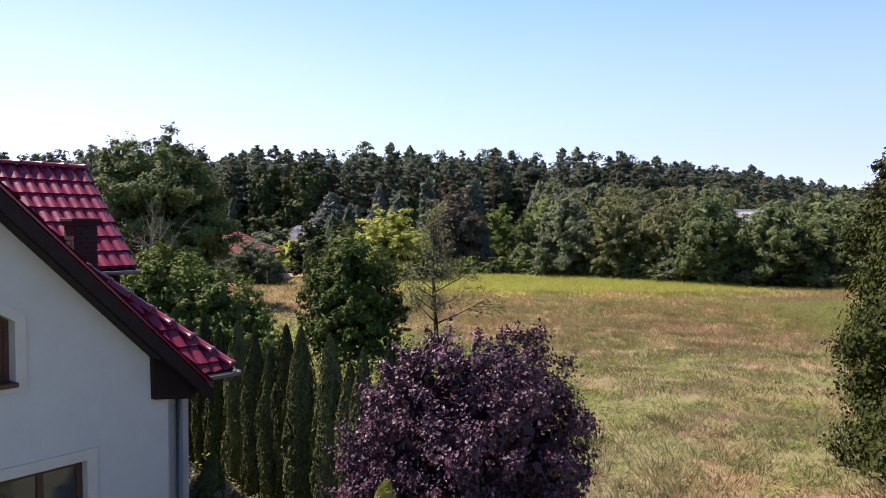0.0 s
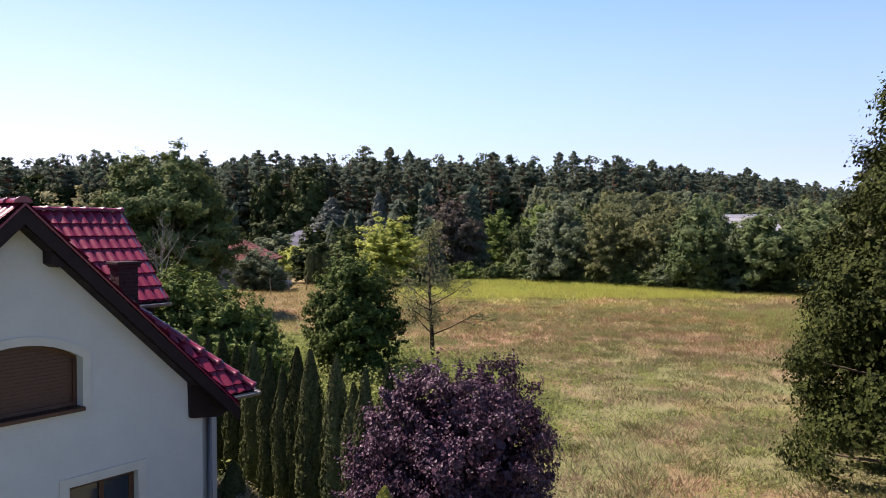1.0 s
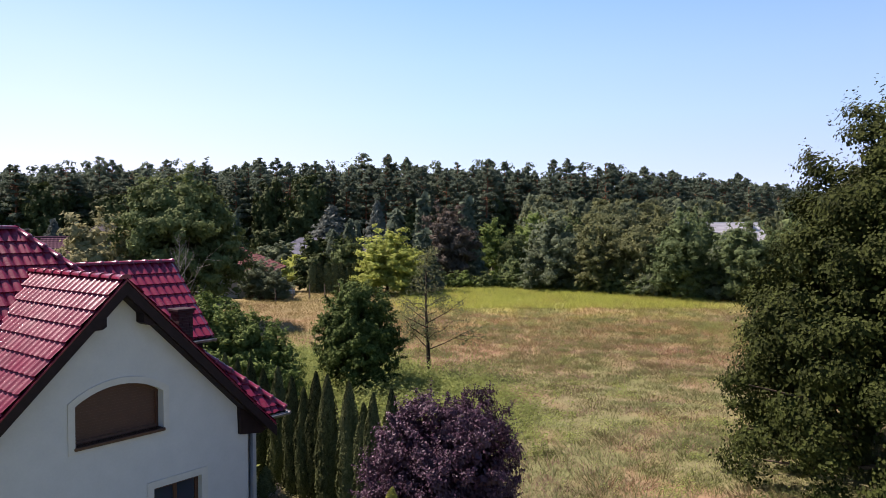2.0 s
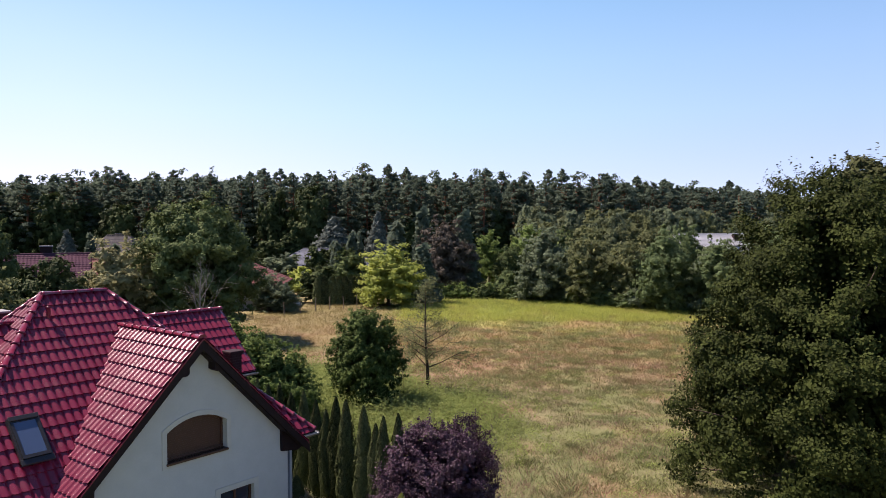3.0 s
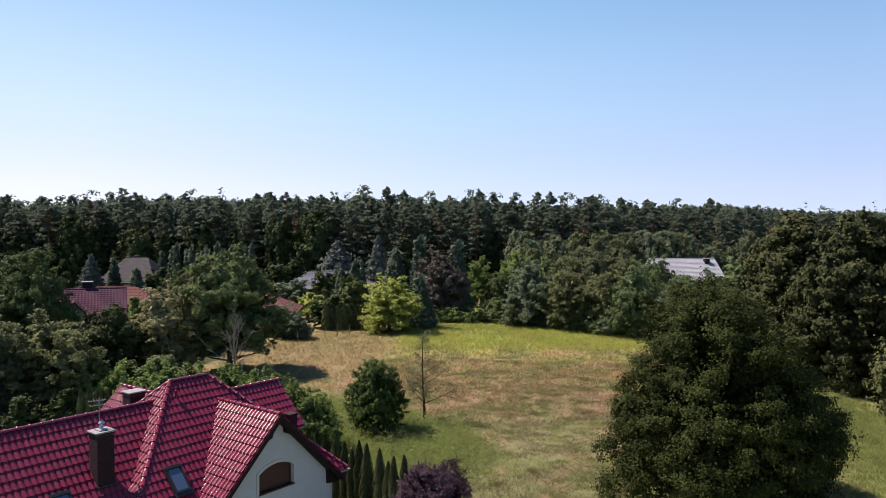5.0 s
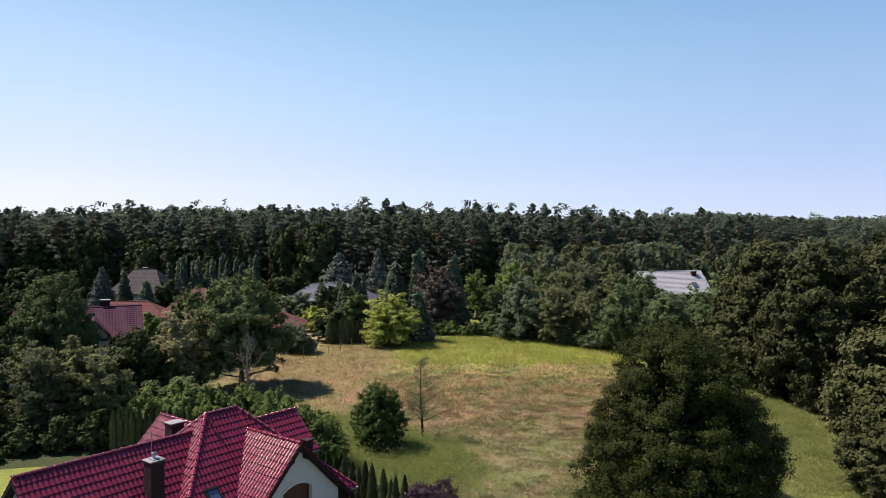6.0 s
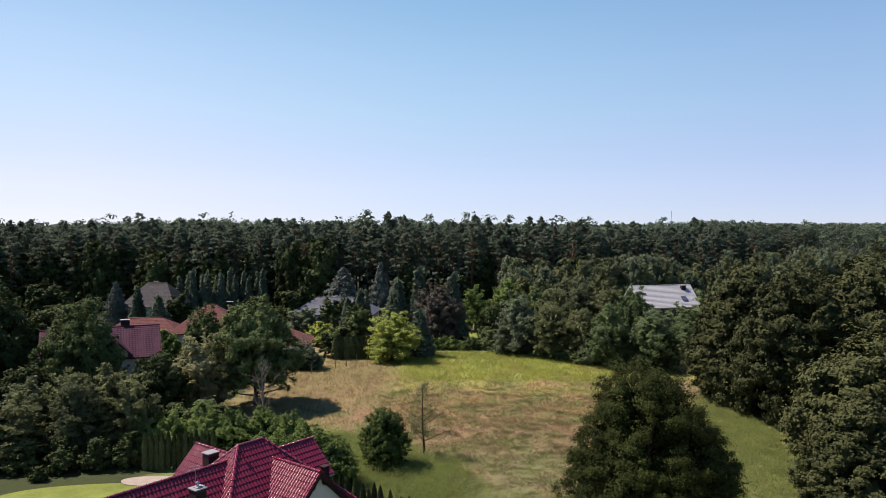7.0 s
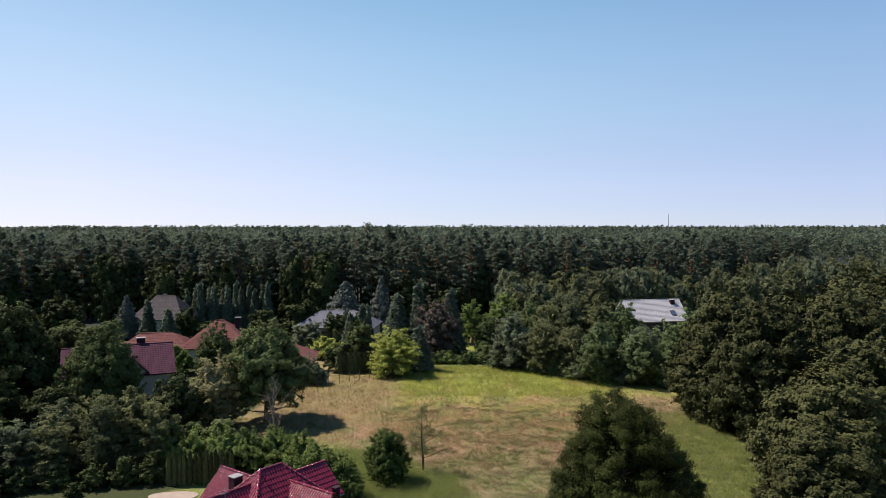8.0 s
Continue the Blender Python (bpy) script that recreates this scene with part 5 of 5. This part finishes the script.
def in_meadow(p):
    x, y = p[:, 0], p[:, 1]
    left = np.interp(y, (8, 14, 24, 34, 40, 58, 72), (2.0, 1.0, -7, -12, -20, -19, -8)) + 2.5 * np.sin(y * 1.7) + 1.5 * np.sin(y * 4.1)
    right = np.interp(y, (8, 30, 50, 58, 72), (27, 31, 35, 33, 12))
    return p[(x > left) & (x < right)]


near = in_meadow(np.stack([rng.uniform(-6, 31, 27000), 9 + 33 * rng.uniform(0, 1, 27000) ** 1.25], 1))
far = in_meadow(np.stack([rng.uniform(-22, 36, 32000), 26 + 47 * rng.uniform(0, 1, 32000) ** 0.75], 1))
grass("meadow_grass", "dry tan and olive meadow grass", near, 0.13, 0.075, 9, M_GRASS, 1, 0.6)
grass("meadow_grass", "dry grass and yellow goldenrod", far, 0.30, 0.17, 5, M_GRASS, 2)


def patches(count, tufts, seed, y0=9.0, y1=56.0):
    """Tufts gathered in loose patches over the meadow."""
    rng = np.random.default_rng(seed)
    c = in_meadow(np.stack([rng.uniform(-4, 31, count), y0 + (y1 - y0) * rng.uniform(0, 1, count) ** 1.3], 1))
    r = rng.uniform(0.4, 1.3, len(c))
    k = np.repeat(np.arange(len(c)), tufts)
    return c[k] + rng.normal(size=(len(k), 2)) * r[k][:, None] * np.array((1.4, 0.8))


grass("meadow_grass", "olive green grass tufts in the dry meadow", patches(150, 44, 71), 0.19, 0.085, 8, M_TUFT, 72, 0.5)
grass("meadow_grass", "pale straw-coloured dry grass tufts", patches(120, 38, 73), 0.19, 0.08, 8, M_STRAWTUFT, 74, 0.5)


rng = np.random.default_rng(15)
s = np.stack([rng.uniform(-3.5, 24, 4600), rng.uniform(54, 73, 4600)], 1)
s = in_meadow(s[s[:, 1] < np.interp(s[:, 0], (-9, 0, 8, 24), (64, 73, 73, 61)) + rng.normal(size=len(s))])
grass("goldenrod", "tall yellow-green goldenrod at the meadow's end", s, 0.42, 0.22, 7, M_GOLDROD, 16, 0.5)


def mounds(name, label, count, material, seed):
    """Low rounded heaps of fine weeds standing in the meadow."""
    rng = np.random.default_rng(seed)
    c = patches(count // 3, 3, seed + 1, 10.0, 46.0)
    r = rng.uniform(0.25, 0.75, len(c))
    k = np.repeat(np.arange(len(c)), 150)
    d = unit(rng.normal(size=(len(k), 3)))
    d[:, 2] = np.abs(d[:, 2])
    q = rng.uniform(0.35, 1.05, len(k))
    x, y = c[k, 0] + d[:, 0] * r[k] * q * 1.3, c[k, 1] + d[:, 1] * r[k] * q
    pos = np.stack([x, y, gz(x, y) + d[:, 2] * r[k] * q * 0.55], 1)
    cards = leaf_cards(rng, pos, d + np.array((0, 0, 0.5)), 0.075, 0.4, 0.6, -0.3, tri=True)
    return tagged(new(name, card_mesh(name, cards, material)), label, "weeds", kind="stuff")


def tussocks(name, label, count, material, seed, tall=0.34, y0=9.5, y1=50.0):
    """Rounded grass tussocks: fans of fine blades leaning outwards."""
    rng = np.random.default_rng(seed)
    c = patches(count // 4, 4, seed + 1, y0, y1)
    r = rng.uniform(0.22, 0.8, len(c))
    k = np.repeat(np.arange(len(c)), 80)
    a, q = rng.uniform(0, 6.28, len(k)), rng.uniform(0, 1, len(k)) ** 0.6
    x, y = c[k, 0] + r[k] * q * np.cos(a) * 1.2, c[k, 1] + r[k] * q * np.sin(a)
    hh = tall * (0.5 + r[k]) * (1.1 - 0.75 * q * q) * rng.uniform(0.6, 1.2, len(k))
    base = np.stack([x, y, gz(x, y) - 0.03], 1)
    tip = base + np.stack([np.cos(a) * (0.3 + q) * hh * 1.2, np.sin(a) * (0.3 + q) * hh * 1.2, hh], 1) + rng.normal(size=(len(k), 3)) * 0.04
    b = rng.uniform(0, 6.28, len(k))
    side = np.stack([np.cos(b), np.sin(b), b * 0], 1) * rng.uniform(0.012, 0.026, (len(k), 1))
    return tagged(new(name, card_mesh(name, np.stack([base - side, base + side, tip], 1), material)), label, "grass", kind="stuff")


tussocks("tussock_grass", "soft rounded tussocks of tan and olive meadow grass", 1300, M_GRASS, 91, 0.15)
tussocks("tussock_grass", "pale green tussocks in the dry meadow", 760, M_PALETUFT, 93, 0.20)
tussocks("tussock_grass", "straw-coloured tussocks in the dry meadow", 300, M_STRAWTUFT, 95, 0.16)
mounds("weeds", "soft olive-green weed clumps in the dry meadow", 260, M_TUFT, 75)
mounds("weeds", "fresh green weed clumps in the dry meadow", 110, M_GREENGRASS, 85)


def herbs(name, label, spots, size, material, seed):
    """Leafy weeds: low heaps of small leaves."""
    rng = np.random.default_rng(seed)
    k = 15
    c = np.repeat(spots, k, axis=0)
    off = rng.normal(size=(len(c), 3)) * np.array((0.24, 0.24, 0.2))
    pos = np.stack([c[:, 0] + off[:, 0], c[:, 1] + off[:, 1], gz(c[:, 0], c[:, 1]) + 0.08 + np.abs(off[:, 2]) * np.repeat(rng.uniform(0.6, 2.4, len(spots)), k)], 1)
    cards = leaf_cards(rng, pos, np.tile((0, 0, 1.0), (len(pos), 1)), size, 0.5, 0.6)
    return tagged(new(name, card_mesh(name, cards, material)), label, "weeds", kind="stuff")


rng = np.random.default_rng(12)
s = np.stack([rng.uniform(-11, 7, 9500), rng.uniform(14.5, 33, 9500)], 1)
lim = np.interp(s[:, 1], (14.5, 20, 26, 33), (0.0, 2.4, 1.5, -6)) + rng.normal(size=len(s)) * 1.3
s = s[(s[:, 0] < lim) & (s[:, 0] > np.interp(s[:, 1], (15.5, 24, 33), (-5, -8, -11)))]
herbs("weeds", "lush green nettles and weeds beside the meadow", s, 0.12, M_GREENGRASS, 3)
grass("weeds", "tall pale green grass beside the meadow", s, 0.4, 0.12, 10, M_GREENGRASS, 8)
s = np.stack([16 + 14 * rng.uniform(0, 1, 3800) ** 0.6, rng.uniform(15, 46, 3800)], 1)
grass("reeds", "tall green grass along the tree edge", s, 0.45, 0.15, 9, M_GREENGRASS, 6)
s = in_meadow(np.stack([rng.uniform(-6, 26, 900), rng.uniform(10, 50, 900)], 1))
herbs("weeds", "scattered green weeds in the dry meadow", s, 0.075, M_GREENGRASS, 4)


# ---------------------------------------------------------------- houses beyond the meadow
M_REDTILE = simple("matt_red_roof", (0.145, 0.062, 0.057), 0.9, 0, 0.2, 1.5, 0.4, 0.1)
M_PURPLETILE = simple("dark_red_roof", (0.072, 0.030, 0.047), 0.85, 0, 0.2, 1.5, 0.4, 0.12)
M_GREYTILE = simple("grey_brown_roof", (0.078, 0.0702, 0.0702), 0.9, 0, 0.25, 1.5, 0.4, 0.1)
M_BLUETILE = simple("slate_blue_roof", (0.098, 0.104, 0.132), 0.75, 0, 0.15, 1.5, 0.3, 0.25)
M_SHEETROOF = simple("pale_sheet_roof", (0.39, 0.39, 0.406), 0.45, 0.2, 0.08, 0.8, 0.1, 0.5)
M_PALEGREEN = simple("pale_green_plaster", (0.42, 0.46, 0.40), 0.9, 0, 0.1, 1.5, 0.2, 0.2)
M_CREAM = simple("cream_plaster", (0.40, 0.38, 0.34), 0.9, 0, 0.1, 1.5, 0.2, 0.2)
M_DARKWALL = simple("dark_board_wall", (0.03, 0.03, 0.034), 0.7, 0, 0.2, 2.0, 0.2, 0.3)


def ribbed_roof(parent, pts, material, pitch=0.32, depth=0.05, down_steps=True):
    """A roof slope in courses of tiles: stepped boards along it, over a slab."""
    P, nrm, down, across = slope_frame(pts)
    bm = bmesh.new()
    prism(bm, P, -nrm * 0.18)
    roof = part("roof", bm, material, parent)
    o = max(P, key=lambda p: p.z)
    length = max((p - o).dot(down) for p in P)
    us = [(p - o).dot(across) for p in P]
    k = max(1, int(length / pitch))
    vs, fs, base = [], [], 0
    wave = 0.3
    m = max(2, int((max(us) - min(us)) / wave)) if down_steps else 1
    grid = np.linspace(min(us), max(us), m * 2 + 1)
    for i in range(k):
        y0, y1 = i * length / k, (i + 1) * length / k
        row = []
        for j, u in enumerate(grid):
            z = depth * 0.5 * (j % 2) if down_steps else 0.0
            row.append((o + across * u + down * y0 + nrm * (0.005 + z), o + across * u + down * y1 + nrm * (0.005 + depth * 0.7 + z)))
        a = np.array([q for pr in row for q in pr])
        vs.append(a)
        idx = np.arange(len(grid) - 1) * 2 + base
        fs.append(np.stack([idx, idx + 1, idx + 3, idx + 2], 1))
        base += len(a)
    me = mesh_arrays("courses", np.concatenate(vs), np.concatenate(fs), material)
    bm = bmesh.new()
    bm.from_mesh(me)
    cen = sum(P, Vector()) / len(P)
    for i, p in enumerate(P):
        q = P[(i + 1) % len(P)]
        w = nrm.cross(q - p).normalized()
        if w.dot(cen - p) < 0:
            w = -w
        bmesh.ops.bisect_plane(bm, geom=bm.verts[:] + bm.edges[:] + bm.faces[:], plane_co=p - w * 0.02, plane_no=-w, clear_outer=True)
    bm.to_mesh(me)
    bm.free()
    tagged(part("tile_rest", me, material, roof), kind="stuff")
    return roof


def far_house(label, x, y, turn, w, d, base, eave, top, hip, roofmat, wallmat, windows=(), chimneys=(), over=0.45, prow=0.0):
    """A house with a hipped (hip > 0) or gabled roof; ridge along its x."""
    h = new("house")
    h.matrix_basis = pose(x, y, 0, 0, 0, turn)
    tagged(h, label, "house")
    a, b = w / 2, d / 2
    body = bmesh.new()
    if hip > 0:
        prism(body, [(-a, -b, base), (a, -b, base), (a, b, base), (-a, b, base)], (0, 0, eave + 0.1 - base))
    else:
        prism(body, [(-a, -b, base), (-a, -b, eave), (-a, 0, top - 0.25), (-a, b, eave), (-a, b, base)], (w, 0, 0))
    part("wall", body, wallmat, h)
    ao, bo = a + over, b + over
    e = eave - 0.12
    r = ao - hip if hip > 0 else ao + prow
    A, B = (-r, 0, top), (r, 0, top)
    ribbed_roof(h, [A, (-ao, -bo, e), (ao, -bo, e), B], roofmat)
    ribbed_roof(h, [A, B, (ao, bo, e), (-ao, bo, e)], roofmat)
    if hip > 0:
        ribbed_roof(h, [B, (ao, -bo, e), (ao, bo, e)], roofmat)
        ribbed_roof(h, [A, (-ao, bo, e), (-ao, -bo, e)], roofmat)
    v, f = tube([A, B], [0.12, 0.12], 6)
    part("ridge", mesh_arrays("ridge", v, f, roofmat, True), roofmat, h)
    for side, u, z, ww, hh in windows:
        win = new("window")
        win.parent = h
        if side == "front":
            win.matrix_basis = pose(u, -b, z)
        elif side == "right":
            win.matrix_basis = pose(a, u, z, 0, 0, 90)
        part("frame", pierced([(-ww / 2, 0), (ww / 2, 0), (ww / 2, hh), (-ww / 2, hh)], [[(-ww / 2 + 0.08, 0.08), (ww / 2 - 0.08, 0.08), (ww / 2 - 0.08, hh - 0.08), (-ww / 2 + 0.08, hh - 0.08)]],
                              lambda uu, vv, dd: (uu, -0.05 + dd, vv), 0.08), M_SURROUND, win)
        part("pane", box(-ww / 2 + 0.08, ww / 2 - 0.08, -0.02, -0.005, 0.08, hh - 0.08), M_GLASS, win)
        part("sill", box(-ww / 2 - 0.06, ww / 2 + 0.06, -0.12, -0.001, -0.05, 0.0), M_SURROUND, win)
    for cx, cy, cz, s in chimneys:
        part("chimney", box(cx - s, cx + s, cy - s * 0.8, cy + s * 0.8, eave, cz, 0.03), M_CLINKER, h)
        part("chimney_cap", box(cx - s - 0.06, cx + s + 0.06, cy - s * 0.8 - 0.06, cy + s * 0.8 + 0.06, cz, cz + 0.08), M_CONCRETE, h)
    return h


red = far_house("cream house with a dark red tiled gable roof", -39.1, 57.6, 24, 12.0, 8.0, -0.5, 2.8, 5.8, 0, M_PURPLETILE, M_CREAM,
                [("front", 4.6, 1.0, 0.6, 0.7), ("front", 1.0, 0.6, 1.2, 1.3), ("right", -1.5, 0.8, 1.0, 1.2)], [(2.6, 0.6, 6.5, 0.5)])
# its cross gable
bm = bmesh.new()
prism(bm, [(0.2, -4.3, -0.5), (2.8, -4.3, -0.5), (2.8, -4.3, 3.2), (1.5, -4.3, 4.6), (0.2, -4.3, 3.2)], (0, 2.5, 0))
part("gable", bm, M_CREAM, red)
ribbed_roof(red, [(1.5, -4.7, 4.9), (1.5, -1.0, 4.9), (-0.2, -1.5, 3.1), (-0.2, -4.7, 3.1)], M_PURPLETILE)
ribbed_roof(red, [(1.5, -4.7, 4.9), (3.2, -4.7, 3.1), (3.2, -1.5, 3.1), (1.5, -1.0, 4.9)], M_PURPLETILE)
part("gable_window", box(1.05, 1.95, -4.36, -4.31, 2.2, 3.4, 0.02), M_GLASS, red)

far_house("pale house with a red hipped tile roof", -32.2, 77.5, 8, 9.5, 9.0, -0.3, 2.9, 6.3, 4.6, M_REDTILE, M_CREAM, [("front", 2.0, 0.9, 1.2, 1.3), ("front", -2.0, 0.9, 1.2, 1.3)], [(2.6, 0.5, 6.6, 0.4)])
far_house("low wing with a red tile roof", -41.5, 76.5, 8, 10.0, 6.0, -0.3, 2.6, 4.5, 3.0, M_REDTILE, M_CREAM, [("front", 1.0, 0.9, 1.2, 1.3)])
far_house("pale house with a salmon red hipped roof", -19.8, 66.5, 5, 7.4, 7.4, -0.3, 2.7, 4.6, 3.6, M_REDTILE, M_CREAM, [("front", 2.0, 0.8, 1.0, 1.2)], [(-1.0, 0.5, 5.0, 0.3)])
far_house("pale green house with a grey-brown hipped roof", -51.8, 108, -4, 9.6, 8.0, -0.3, 3.0, 7.0, 3.3, M_GREYTILE, M_PALEGREEN, [("front", 2.6, 1.4, 1.2, 1.4), ("front", -2.4, 1.4, 1.2, 1.4)], [(-0.6, 1.0, 7.2, 0.35)])
white_house = far_house("white house with a slate-blue hipped roof", -16.8, 99, -6, 13.8, 8.5, -0.3, 2.7, 5.1, 4.0, M_BLUETILE, M_CREAM, [("front", -4.5, 0.9, 1.6, 1.5), ("front", 3.5, 0.9, 1.6, 1.5)], [(1.5, -1.2, 5.1, 0.35)])
sheet = far_house("dark boarded house with a pale sheet roof", 40.0, 96.5, 12, 9.4, 8.6, -0.3, 4.1, 7.3, 0, M_SHEETROOF, M_DARKWALL, [("right", -1.5, 1.4, 1.2, 1.4), ("front", 2.2, 1.2, 1.4, 1.3), ("front", -2.2, 1.2, 1.4, 1.3)], [(3.9, -0.9, 7.3, 0.4)], prow=0.7)
pitch = math.degrees(math.atan2(7.3 - 3.98, 4.75))
light = new("roof_window")
light.parent = sheet
light.matrix_basis = pose(2.9, -3.1, 7.3 - 3.1 * 3.32 / 4.75 + 0.06, pitch)
part("frame", pierced([(-0.45, -0.6), (0.45, -0.6), (0.45, 0.6), (-0.45, 0.6)], [[(-0.36, -0.5), (0.36, -0.5), (0.36, 0.5), (-0.36, 0.5)]], lambda u, v, d: (u, v, 0.1 - d), 0.12), M_FLASHING, light)
part("pane", box(-0.36, 0.36, -0.5, 0.5, 0.04, 0.06), M_SKYGLASS, light)

# posts of the wire fence along the meadow's end
rng = np.random.default_rng(4)
for i in range(13):
    t = i / 12
    x, y = -14.2 + 14.5 * t, 58.0 + 15.0 * t ** 0.9
    v, f = tube([(0, 0, -0.2), (0.02, 0, 0.7), (rng.normal() * 0.04, 0, 1.35)], [0.05, 0.045, 0.04], 6)
    post = new("fence_post", mesh_arrays("fence_post", v, f, M_POST, True))
    post.matrix_basis = pose(x, y, float(gz(x, y)))
    tagged(post, "weathered wooden fence post in the grass", "post", "fence posts along the meadow")
v, f = tube([(0, 0, -0.5), (0, 0, 8.0)], [0.12, 0.08], 8)
pole = tagged(new("utility_pole", mesh_arrays("utility_pole", v, f, M_POST, True)), "grey utility pole before the dark wood", "pole")
pole.matrix_basis = pose(-68, 102, 0)
v, f = tube([(0, 0, 0), (0, 0, 30.0)], [0.35, 0.2], 8)
mast = tagged(new("radio_mast", mesh_arrays("radio_mast", v, f, M_GREYPIPE, True)), "thin grey mast rising over the wood", "mast")
mast.matrix_basis = pose(235, 680, 0)


# pale stones heaped beside the garden
def boulder(x, y, r, seed):
    rng = np.random.default_rng(seed)
    bm = bmesh.new()
    bmesh.ops.create_icosphere(bm, subdivisions=3, radius=r)
    q = rng.normal(size=(4, 3))
    for v in bm.verts:
        d = np.array(v.co) / r
        k = 1 + 0.09 * sum(math.sin(float(d @ w) * 2.3 + i) for i, w in enumerate(q))
        v.co = Vector((v.co.x * k * 1.15, v.co.y * k, v.co.z * k * 0.72))
    ob = part("boulder", bm, M_BOULDER, None)
    for f in ob.data.polygons:
        f.use_smooth = True
    ob.matrix_basis = pose(x, y, float(gz(x, y)) + r * 0.4, 0, 0, seed * 50)
    tagged(ob, "pale rounded boulder lying in the grass", "stone", "boulders beside the garden")


for i, (x, y, r) in enumerate(((-15.6, 67.2, 0.55), (-14.7, 66.6, 0.45), (-15.2, 65.9, 0.38), (-16.4, 66.5, 0.42))):
    boulder(x, y, r, i + 1)
